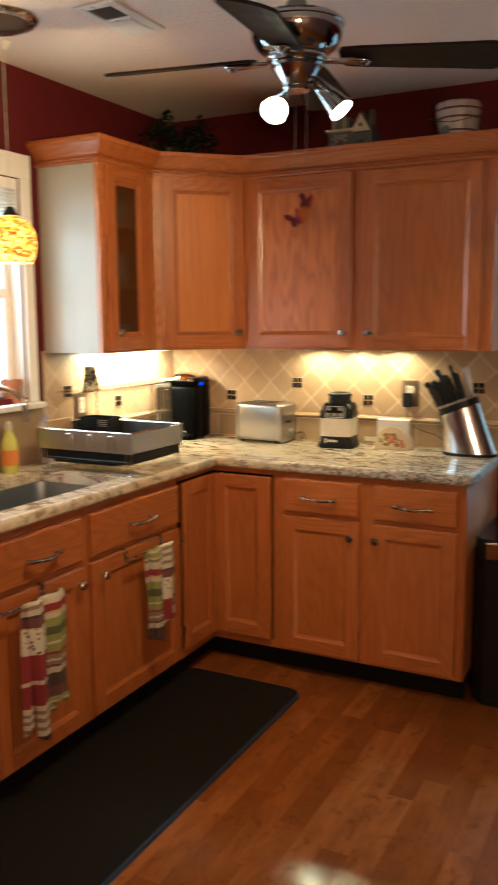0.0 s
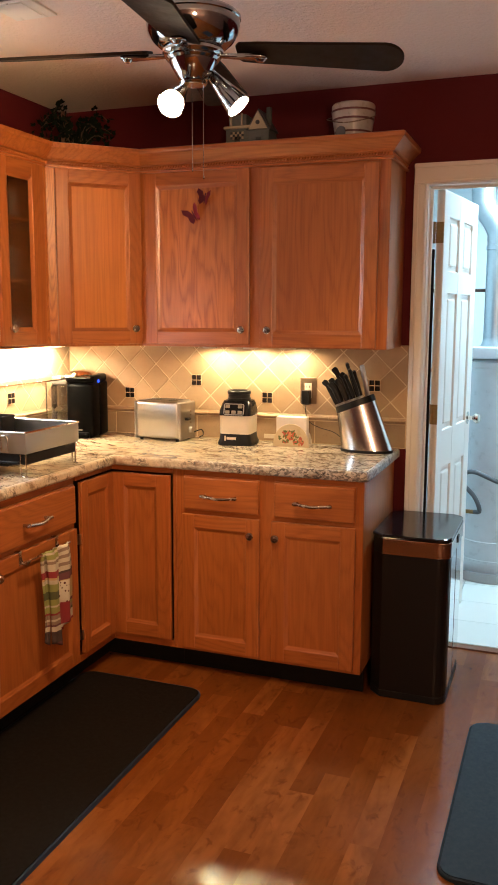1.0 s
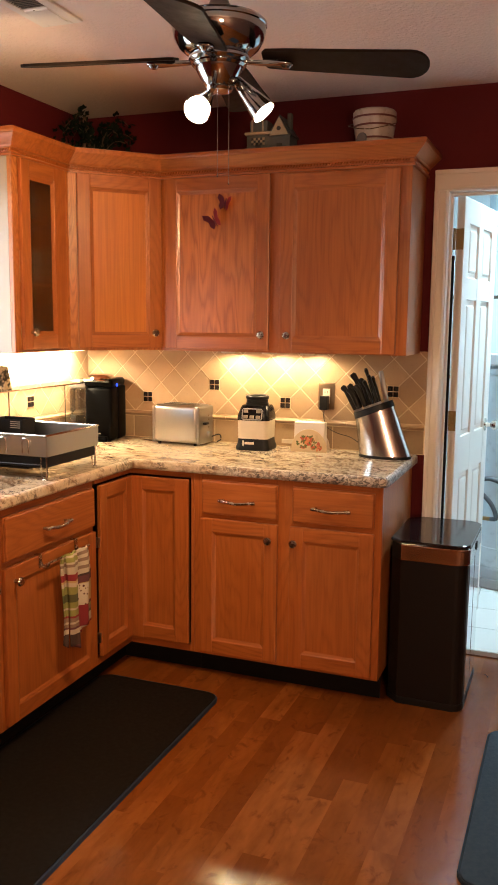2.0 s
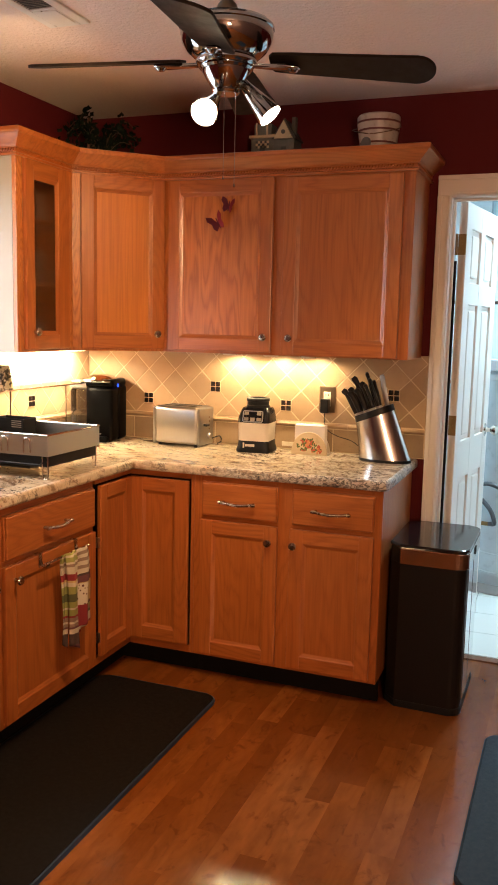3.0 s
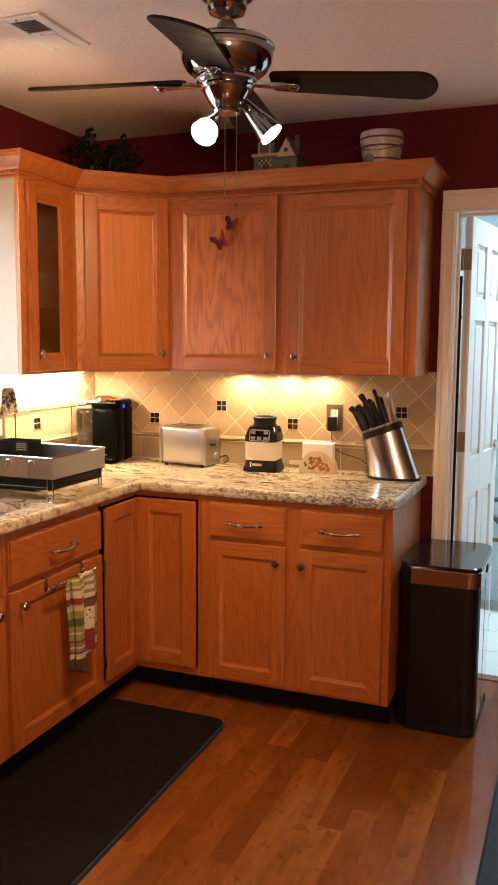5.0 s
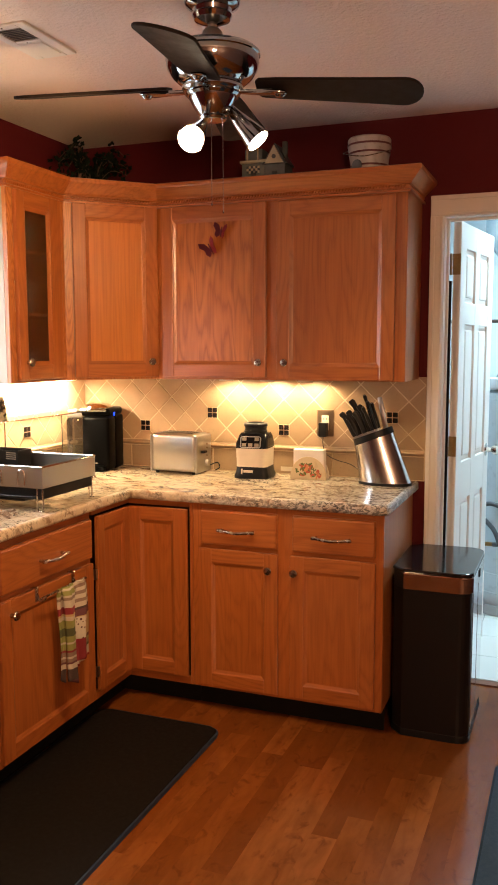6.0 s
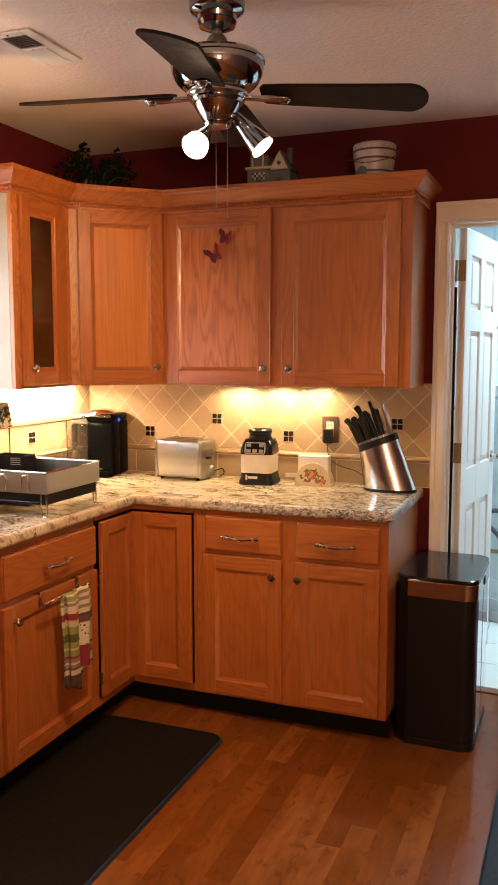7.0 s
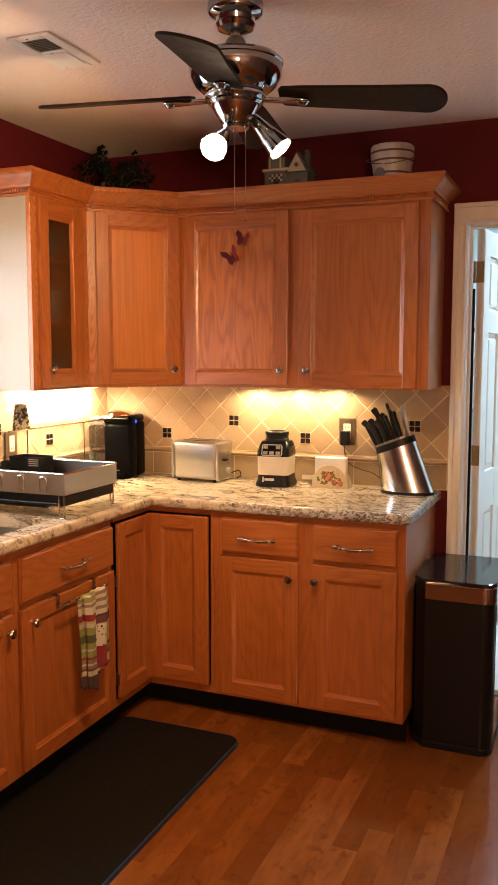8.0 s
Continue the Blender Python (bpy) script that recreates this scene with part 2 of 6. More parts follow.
def floor_mat():
    s = Nodes("floor_wood")
    oi = s.t.nodes.new("ShaderNodeObjectInfo").outputs["Random"]
    isl = s.t.nodes.new("ShaderNodeNewGeometry").outputs["Random Per Island"]
    pick = s.math("FRACT", s.math("ADD", oi, isl))
    fig = s.noise(s.coords((1, 0.34, 1), 3.0), 12, 4, 0.6, 0.4)
    knot = s.noise(s.coords((1, 0.6, 1), 3.0), 21, 3, 0.6, 0.8)
    grain = s.noise(s.coords((1, 0.05, 1), 3.0), 80, 3, 0.55)
    rings = s.math("FRACT", s.math("MULTIPLY", s.noise(s.coords((1, 0.16, 1), 3.0), 7, 1.5, 0.4, 0.2), 14.0))
    wear = s.noise(s.coords((1, 1, 1)), 1.7, 3)
    tone = s.ramp(pick, (0.0, (0.175, 0.048, 0.010)), (0.35, (0.21, 0.061, 0.013)), (0.75, (0.245, 0.075, 0.016)), (0.9, (0.285, 0.092, 0.0215)), (1.0, (0.325, 0.110, 0.028)))
    c = s.mix(s.ramp(fig, (0.36, g(0)), (0.72, g(0.62))), tone, (0.105, 0.028, 0.0065))
    c = s.mix(s.ramp(knot, (0.56, g(0)), (0.70, g(0.55))), c, (0.085, 0.020, 0.0055))
    c = s.mix(s.ramp(rings, (0.0, g(0.14)), (0.3, g(0.0)), (0.7, g(0.0)), (1.0, g(0.14))), c, (0.11, 0.030, 0.007))
    c = s.mix(s.math("MULTIPLY", grain, 0.32), c, (0.16, 0.046, 0.010))
    s.set(Base_Color=c, Roughness=s.ramp(wear, (0.3, g(0.12)), (0.7, g(0.22))))
    s.bump(grain, 0.05, 0.0006)
    return s.mat


def paint(name, colour, scale=70, strength=0.25, rough=0.6, dist=0.003, patch=0.1):
    s = Nodes(name)
    v = s.coords()
    f = s.noise(v, 1.3, 4)
    s.set(Base_Color=s.mix(f, [a * (1 - patch) for a in colour], [min(1, a * (1 + patch)) for a in colour]), Roughness=rough)
    s.bump(s.noise(v, scale, 4, 0.6), strength, dist)
    return s.mat


CREAM, BURG, TAN = (0.53, 0.46, 0.35), (0.24, 0.012, 0.022), (0.50, 0.36, 0.16)
SOOT, OLIVE, MOSS, TAUPE, PLUMC = (0.045, 0.026, 0.024), (0.26, 0.27, 0.07), (0.07, 0.085, 0.03), (0.24, 0.16, 0.12), (0.12, 0.035, 0.045)
# cloth stripes; the broad dark bands at the end also paint in fold shade
STRIPES = [(0, OLIVE), (3, CREAM), (5, OLIVE), (9, CREAM), (11, TAUPE), (14, CREAM), (21, BURG), (27, TAN), (29, CREAM), (33, OLIVE), (40, MOSS), (47, OLIVE), (53, CREAM), (55, OLIVE), (61, BURG), (63, TAUPE), (67, CREAM), (69, TAUPE), (72, PLUMC), (74, CREAM), (79, SOOT), (91, PLUMC)]
PRINTS = [(0, CREAM), (4, TAUPE), (7, CREAM), (10, TAUPE), (13, CREAM), (17, TAUPE), (20, CREAM), (25, SOOT), (27, PLUMC), (34, TAN), (54, PLUMC), (57, OLIVE), (60, TAUPE), (63, MOSS), (66, CREAM), (74, BURG), (78, CREAM), (81, BURG)]


def towel_mat(name, phase, table=STRIPES):
    """Woven cross stripes of uneven width over the hanging length."""
    s = Nodes(name)
    v = s.coords()
    z = s.n("SeparateXYZ", Vector=v).outputs[2]
    z = s.math("ADD", z, s.math("MULTIPLY", s.noise(v, 9, 1), 0.016))
    row = s.math("FRACT", s.math("MULTIPLY", s.math("SUBTRACT", 0.672 + phase, z), 2.55))
    c = s.ramp(row, *[(a / 100, col) for a, col in table])
    s.t.nodes[-1].color_ramp.interpolation = "CONSTANT"
    weave = s.noise(v, 420, 2)
    return s, v, row, c, weave


def woven(s, c, weave):
    s.set(Base_Color=s.mix(s.math("MULTIPLY", weave, 0.3), c, (0.14, 0.08, 0.06)), Roughness=0.95)
    s.bump(weave, 0.5, 0.002)
    return s.mat


def towel_stripe_mat(name, phase):
    s, v, row, c, weave = towel_mat(name, phase)
    return woven(s, c, weave)


def towel_patch_mat(name, phase, y_split):
    """Printed picture patches above a burgundy hem, a pale spotted patch on one half."""
    s, v, row, c, weave = towel_mat(name, phase, PRINTS)
    y = s.math("ADD", s.n("SeparateXYZ", Vector=v).outputs[1], s.math("MULTIPLY", s.noise(v, 22, 2), 0.03))
    half = s.ramp(s.math("ADD", s.math("MULTIPLY", s.math("SUBTRACT", y, y_split), 20.0), 0.5), (0.45, g(1)), (0.5, g(0)))
    zone = s.ramp(row, (0.0, g(0)), (0.35, g(1)), (0.56, g(0)))
    s.t.nodes[-1].color_ramp.interpolation = "CONSTANT"
    spots = s.ramp(s.n("TexVoronoi", Vector=v, Scale=62.0).outputs["Distance"], (0.26, (0.09, 0.015, 0.02)), (0.32, (0.66, 0.60, 0.48)))
    c = s.mix(s.math("MULTIPLY", half, zone), c, spots)
    low = s.ramp(row, (0.0, g(0)), (0.56, g(1)), (0.78, g(0)))
    s.t.nodes[-1].color_ramp.interpolation = "CONSTANT"
    c = s.mix(s.math("MULTIPLY", half, low), c, BURG)
    return woven(s, c, weave)


OAK_V, OAK_H = oak("oak_upright_grain", 2, figure=0.8), oak("oak_level_grain", 0)
OAK_CROWN = oak("oak_moulding", 0, (1.05, 1.05, 1.05), 0.26)
OAK_FLAME = oak("oak_flame_figure", 2, (1.24, 1.34, 1.2), 0.28, 1.6, 11.0, 11.0)
# wavy grain, with the highlight on these stiles put into its pale tint
OAK_WAVY_LIT = oak("oak_wavy_figure_lit", 2, (1.3, 1.5, 1.65), 0.28, 1.6, 20.0, 14.0)
# calm grain; the raised tint paints the fan bulb's light on the corner door
OAK_CALM_LIT = oak("oak_calm_figure_lit", 2, (1.3, 1.42, 1.25), 0.24, 0.3)
OAK_PALE = oak("oak_end_panel", 2, (1.15, 1.22, 1.1), 0.45, 0.5)
SIDE = paint("pale_maple_laminate", (0.36, 0.325, 0.265), 40, 0.04, 0.3, 0.001, 0.06)
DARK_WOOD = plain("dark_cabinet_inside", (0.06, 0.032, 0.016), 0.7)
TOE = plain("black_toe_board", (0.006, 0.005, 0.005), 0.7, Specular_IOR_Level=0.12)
GRANITE, GRANITE_EDGE = granite_mat("granite", 0.11, 0.0, 0.5, 0.515, 0.43), granite_mat("granite_edge", 0.3, 0.3, 0.7, 0.475, 0.52)
TILE = tile_mat("travertine", (0.34, 0.220, 0.125), (0.47, 0.330, 0.200))
TILE_LOW = tile_mat("travertine_border", (0.27, 0.18, 0.105), (0.38, 0.27, 0.165))
GROUT = paint("cream_grout", (0.58, 0.45, 0.30), 300, 0.3, 0.8)
INSET = plain("black_glass_mosaic", (0.018, 0.012, 0.010), 0.08, bump=0)
PLANK = floor_mat()
SUB = plain("floor_joint", (0.05, 0.02, 0.008), 0.8)
RED = paint("burgundy_wall_paint", (0.092, 0.0055, 0.0075), 90, 0.2, 0.75)
RED.node_tree.nodes["Principled BSDF"].inputs["Specular IOR Level"].default_value = 0.25
COFFEE = plain("matt_black_plastic", (0.0015, 0.0015, 0.0018), 0.4, vary=0.2, bump=0, Specular_IOR_Level=0.04)
CEIL = paint("textured_ceiling_paint", (0.84, 0.71, 0.63), 58, 0.65, 0.85, 0.008, 0.05)
WHITE = paint("white_trim_paint", (0.78, 0.75, 0.70), 60, 0.06, 0.32, 0.002, 0.04)
WALL_PALE = paint("far_wall_paint", (0.17, 0.085, 0.065), 90, 0.2, 0.6)
UTIL = paint("utility_wall_paint", (0.66, 0.72, 0.74), 80, 0.2, 0.6)
VINYL = paint("pale_vinyl_tile", (0.66, 0.68, 0.66), 30, 0.1, 0.35, 0.002, 0.06)
CHROME = plain("polished_nickel", (0.72, 0.68, 0.62), 0.09, 1.0, 0.05, 8, 0)
PEWTER = plain("aged_pewter", (0.42, 0.37, 0.32), 0.26, 1.0, 0.3, 60)
BRASS = plain("old_brass", (0.27, 0.175, 0.065), 0.45, 0.6, 0.25, 50)
STEEL = brushed("brushed_steel", (0.50, 0.51, 0.52), 0.28, 0)
STEEL_V = brushed("brushed_steel_upright", (0.50, 0.50, 0.50), 0.30, 2)
STEEL_SLEEVE = brushed("brushed_steel_sleeve", (0.52, 0.52, 0.52), 0.19, 2)
BLACK = plain("black_plastic", (0.007, 0.007, 0.0075), 0.4, vary=0.3, Specular_IOR_Level=0.25)
BLACK_GLOSS = plain("gloss_black_plastic", (0.005, 0.005, 0.006), 0.24, vary=0.2, bump=0, Specular_IOR_Level=0.16)
WHITE_PLASTIC = plain("cream_plastic", (0.60, 0.53, 0.43), 0.4)
GREY_PLASTIC = plain("warm_grey_plastic", (0.28, 0.24, 0.19), 0.45)
BLADE = plain("dark_walnut_veneer", (0.015, 0.009, 0.006), 0.6, vary=0.35, scale=30, Specular_IOR_Level=0.12)
SILVER = plain("silver_plastic", (0.42, 0.42, 0.42), 0.28, 0.75, 0.1, 8, 0)
NICKEL = plain("fan_nickel", (0.40, 0.46, 0.51), 0.10, 1.0, 0.08, 8, 0)
MAT_BLACK = plain("black_foam_mat", (0.008, 0.0065, 0.0055), 0.8, vary=0.3, scale=60, bump=0.3, Specular_IOR_Level=0.12)
MAT_EDGE = plain("dark_blue_mat_edge", (0.018, 0.036, 0.068), 0.5, Specular_IOR_Level=0.3)
MAT_RIM = plain("dark_mat_rim", (0.010, 0.014, 0.018), 0.7, Specular_IOR_Level=0.15)
MAT_BLUE = plain("slate_blue_foam_mat", (0.016, 0.028, 0.040), 0.7, vary=0.15, scale=80, bump=0.3, Specular_IOR_Level=0.25)
BULB = glow("lit_bulb", (1.0, 0.80, 0.52), 45.0)
PUCK = glow("lit_puck_lens", (1.0, 0.82, 0.52), 8.0)
LED = glow("blue_power_light", (0.01, 0.06, 1.0), 3.0)


def glass_mat(name, colour=(1, 1, 1), rough=0.02):
    s = Nodes(name)
    s.set(Base_Color=(*colour, 1), Roughness=rough, IOR=1.45)
    s.p.inputs["Transmission Weight"].default_value = 1.0
    return s.mat


GLASS = glass_mat("clear_glass")
PANE = glass_mat("seeded_cabinet_glass", (0.42, 0.40, 0.36), 0.06)
pn = PANE.node_tree
seed_noise, seed_bump = pn.nodes.new("ShaderNodeTexNoise"), pn.nodes.new("ShaderNodeBump")
seed_noise.inputs["Scale"].default_value = 90
seed_bump.inputs["Strength"].default_value, seed_bump.inputs["Distance"].default_value = 0.4, 0.003
pn.links.new(seed_noise.outputs[0], seed_bump.inputs["Height"])
pn.links.new(seed_bump.outputs[0], pn.nodes["Principled BSDF"].inputs["Normal"])

# ---------------------------------------------------------------- shell of the kitchen
CH = 2.485          # ceiling height
WT = 0.11           # wall thickness
WX = 0.024          # inner face of the west wall
CT, CB = 0.925, 0.885  # counter top and underside
DX0, DX1, DH = 1.815, 2.475, 2.06  # doorway
WY0, WY1, WZ0, WZ1 = -2.02, -1.115, 1.20, 2.06  # window


def shell(name, label, boxes, mat, category):
    bm = bmesh.new()
    for b in boxes:
        add_box(bm, *b)
    ob = new(name, mesh_of(name, bm, mat))
    return tagged(ob, label, category, kind="structure")


shell("wall_north", "dark burgundy painted kitchen wall with a doorway", [(-WT, DX0 - 0.012, 0, WT, 0, CH), (DX1 + 0.012, 4.3, 0, WT, 0, CH), (DX0 - 0.012, DX1 + 0.012, 0, WT, DH + 0.012, CH)], RED, "wall")
shell("wall_west", "dark burgundy painted kitchen wall with a window", [(-WT, WX, -5.6, WY0, 0, CH), (-WT, WX, WY1, 0, 0, CH), (-WT, WX, WY0, WY1, 0, WZ0), (-WT, WX, WY0, WY1, WZ1, CH)], RED, "wall")
shell("wall_east", "dull red painted wall closing the room", [(4.3, 4.3 + WT, -5.6, WT, 0, CH)], WALL_PALE, "wall")
shell("wall_south", "dull red painted wall closing the room behind", [(-WT, 4.3 + WT, -5.6 - WT, -5.6, 0, CH)], WALL_PALE, "wall")
shell("ceiling", "white textured ceiling above the kitchen", [(-WT, 4.3 + WT, -5.6 - WT, WT, CH, CH + 0.1)], CEIL, "ceiling")
shell("ground", "dark ground outside the house", [(-60, 60, -60, 60, -0.3, -0.25)], plain("soil", (0.08, 0.07, 0.05), 0.9), "ground")
# utility room
UFLOOR = shell("utility_floor", "pale vinyl tile floor of the utility room", [(1.2, 3.3, WT + 0.012, 2.2, -0.05, 0.002)], plain("grey_tile_joint", (0.34, 0.35, 0.35), 0.8), "floor")
shell("utility_wall_west", "pale blue-white utility room wall", [(1.2, 1.3, WT, 2.2, 0.002, 2.485)], UTIL, "wall")
shell("utility_wall_east", "pale blue-white utility room wall", [(3.2, 3.3, WT, 2.2, 0.002, 2.485)], UTIL, "wall")
shell("utility_wall_north", "pale blue-white utility room wall", [(1.2, 3.3, 2.2, 2.3, 0.002, 2.485)], UTIL, "wall")
shell("utility_ceiling", "white utility room ceiling", [(1.2, 3.3, WT, 2.3, 2.485, 2.7)], UTIL, "ceiling")

# door frame: jambs, stops and mitred casing
frame_door = thing("door_frame", pose(0, 0, 0), "white painted door casing and jambs round the utility doorway", "door frame", kind="structure")
part("jamb", box(DX0 - 0.012, DX0, -0.004, WT + 0.004, 0, DH), WHITE, frame_door)
part("jamb", box(DX1, DX1 + 0.012, -0.004, WT + 0.004, 0, DH), WHITE, frame_door)
part("head_jamb", box(DX0 - 0.012, DX1 + 0.012, -0.004, WT + 0.004, DH, DH + 0.012), WHITE, frame_door)
# black strip added for the shade in the gap between jamb and door edge
part("weather_strip", box(DX0 + 0.0006, DX0 + 0.019, WT - 0.022, WT - 0.006, 0.02, 1.80, 0), TOE, frame_door, "black strip standing in for the shaded gap beside the door")
part("door_stop", box(DX0, DX0 + 0.012, 0.055, 0.07, 0, DH - 0.012), WHITE, frame_door)
part("door_stop", box(DX0, DX1, 0.055, 0.07, DH - 0.012, DH), WHITE, frame_door)


def casing(x0, x1, z0, z1, along):
    bm = bmesh.new()
    add_box(bm, x0, x1, -0.014, -0.001, z0, z1, 0.003)
    if along == "z":
        outer = x0 if x0 < DX0 else x1
        s = 1 if x0 < DX0 else -1
        add_box(bm, outer, outer + s * 0.02, -0.022, -0.012, z0, z1, 0.004, 2)
        add_box(bm, outer + s * 0.042, outer + s * 0.054, -0.018, -0.012, z0, z1, 0.003)
    else:
        add_box(bm, x0, x1, -0.022, -0.012, z1 - 0.02, z1, 0.004, 2)
        add_box(bm, x0 + 0.08, x1 - 0.08, -0.018, -0.012, z0, z0 + 0.012, 0.003)
    return bm


part("casing", casing(DX0 - 0.060, DX0 - 0.004, 0, DH + 0.004, "z"), WHITE, frame_door)
part("casing", casing(DX1 + 0.004, DX1 + 0.060, 0, DH + 0.004, "z"), WHITE, frame_door)
part("casing", casing(DX0 - 0.060, DX1 + 0.060, DH + 0.004, DH + 0.088, "x"), WHITE, frame_door)
shell("threshold", "worn wooden threshold strip in the doorway", [(DX0, DX1, 0.07, WT + 0.012, -0.04, 0.006)], plain("threshold_wood", (0.16, 0.06, 0.02), 0.4), "threshold")


def six_panel_door():
    w, h, th = 0.61, 2.044, 0.035
    d = thing("door_1", pose(DX0 + 0.021, WT - 0.002, 0.012, 0, 0, 82.3), "white six-panel utility room door standing open", "door", kind="structure")
    bm = bmesh.new()
    add_box(bm, 0, w, -0.012, -th + 0.012, 0, h)
    xs = [(0, 0.095), (w / 2 - 0.04, w / 2 + 0.04), (w - 0.095, w)]
    zs = [(0, 0.23), (0.80, 0.98), (1.60, 1.70), (h - 0.11, h)]
    for a, b in xs:
        add_box(bm, a, b, -th, 0, 0, h, 0.003)
    for a, b in zs:
        add_box(bm, 0.09, w - 0.09, -th + 0.0006, -0.0006, a, b, 0.003)
    part("leaf", bm, WHITE, d)
    for xa, xb in ((0.095, w / 2 - 0.04), (w / 2 + 0.04, w - 0.095)):
        for (_, za), (zb, _) in zip(zs, zs[1:]):
            bm = bmesh.new()
            add_box(bm, xa + 0.022, xb - 0.022, -th + 0.003, -0.003, za + 0.022, zb - 0.022, 0.009, 2)
            part("panel", bm, WHITE, d)
    for s in (-th, 0.0):
        m = pose(w - 0.06, s, 0.99, 90 if s < 0 else -90)
        k = part("door_knob", rev([(0.0, 0), (0.032, 0), (0.032, 0.004), (0.012, 0.008), (0.011, 0.03), (0.018, 0.036), (0.027, 0.048), (0.026, 0.060), (0.014, 0.068), (0, 0.069)], 24), CHROME, d, "satin nickel door knob", m, True)
    for z in (0.22, 1.06, 1.86):
        bm = bmesh.new()
        add_box(bm, -0.002, 0.0, -0.034, 0.0, z - 0.045, z + 0.045)
        add_tube(bm, [(-0.006, 0.006, z - 0.046), (-0.006, 0.006, z + 0.046)], 0.006, 10)
        for q in (-0.03, 0.0, 0.03):
            add_box(bm, -0.004, -0.0015, -0.02, -0.014, z + q - 0.003, z + q + 0.003)
        part("hinge", bm, BRASS, d, "old brass hinge")
    return d


six_panel_door()

# window over the sink
win = thing("window_1", pose(WX, 0, 0), "white framed kitchen window with bright daylight behind", "window", kind="structure")
part("casing", box(0.001, 0.016, WY1 + 0.004, WY1 + 0.058, WZ0 - 0.02, WZ1 + 0.004), WHITE, win)
part("casing", box(0.001, 0.016, WY0 - 0.09, WY0 - 0.004, WZ0 - 0.02, WZ1 + 0.004), WHITE, win)
part("head_casing", box(0.001, 0.018, WY0 - 0.09, WY1 + 0.058, WZ1 + 0.004, WZ1 + 0.095), WHITE, win)
part("window_sill", box(-0.09, 0.05, WY0 - 0.09, WY1 + 0.062, WZ0 - 0.045, WZ0 - 0.021, 0.006, 2), WHITE, win)
for a, b, c, e in ((WY0, WY1, WZ0, WZ0 + 0.045), (WY0, WY1, WZ1 - 0.045, WZ1), (WY0, WY0 + 0.045, WZ0 + 0.045, WZ1 - 0.045), (WY1 - 0.045, WY1, WZ0 + 0.045, WZ1 - 0.045), (WY0 + 0.045, WY1 - 0.045, 1.60, 1.635)):
    part("sash_rail", box(-0.085, -0.05, a + 0.012 * (a == WY0), b - 0.012 * (b == WY1), c + 0.012 * (c == WZ0), e - 0.012 * (e == WZ1)), WHITE, win)
part("jamb_liner", box(-0.108, -0.001, WY1 - 0.012, WY1 - 0.0005, WZ0, WZ1, 0), WHITE, win)
part("jamb_liner", box(-0.108, -0.001, WY0 + 0.0005, WY0 + 0.012, WZ0, WZ1, 0), WHITE, win)
part("jamb_liner", box(-0.108, -0.001, WY0 + 0.012, WY1 - 0.012, WZ1 - 0.012, WZ1 - 0.0005, 0), WHITE, win)
part("jamb_liner", box(-0.108, -0.091, WY0 + 0.012, WY1 - 0.012, WZ0 + 0.0005, WZ0 + 0.012, 0), WHITE, win)
back = box(-3.2, -3.19, -6.0, 3.0, -0.25, 5.0, 0)
tagged(new("backdrop", mesh_of("backdrop", back, glow("overcast_daylight", (0.93, 0.97, 1.0), 8.0))), "bright overcast daylight outside the window", "backdrop", kind="structure")
pane = part("pane", box(-0.07, -0.066, WY0 + 0.04, WY1 - 0.04, WZ0 + 0.04, WZ1 - 0.04, 0), GLASS, win)
pane.visible_shadow = False
blind = thing("window_blind", pose(WX, 0, 0), "white slatted blind drawn up at the window head", "blind")
part("head_rail", box(-0.045, -0.005, WY0 + 0.01, WY1 - 0.01, WZ1 - 0.04, WZ1 - 0.002), WHITE, blind)
for k in range(9):
    part("slat", box(-0.045, -0.006, WY0 + 0.012, WY1 - 0.012, WZ1 - 0.056 - k * 0.013, WZ1 - 0.053 - k * 0.013, 0), WHITE, blind)


# ---------------------------------------------------------------- cabinets
def knob(parent, x, y, z):
    return part("knob", rev([(0, 0), (0.0075, 0), (0.0065, 0.010), (0.008, 0.014), (0.0155, 0.018), (0.0165, 0.023), (0.013, 0.028), (0, 0.030)], 20), PEWTER, parent, "aged pewter knob", pose(x, y, z, 90), True)


def pull(parent, x, y, z, half=0.075):
    bm = bmesh.new()
    for s in (-1, 1):
        add_tube(bm, [(x + s * half * 0.88, y, z), (x + s * half * 0.88, y - 0.02, z)], 0.0055, 10)
        add_rev(bm, [(0, -0.013), (0.006, -0.012), (0.0075, 0), (0.006, 0.012), (0, 0.013)], 12, Matrix.Translation((x + s * half * 0.9, y - 0.024, z)) @ pose(0, 0, 0, 0, 90))
    add_tube(bm, arc([(x - half * 0.85, y - 0.024, z), (x - half * 0.4, y - 0.030, z - 0.003), (x, y - 0.033, z - 0.005), (x + half * 0.4, y - 0.030, z - 0.003), (x + half * 0.85, y - 0.024, z)], 4), 0.0060, 10)
    return part("pull", bm, PEWTER, parent, "aged pewter bow pull", None, True)


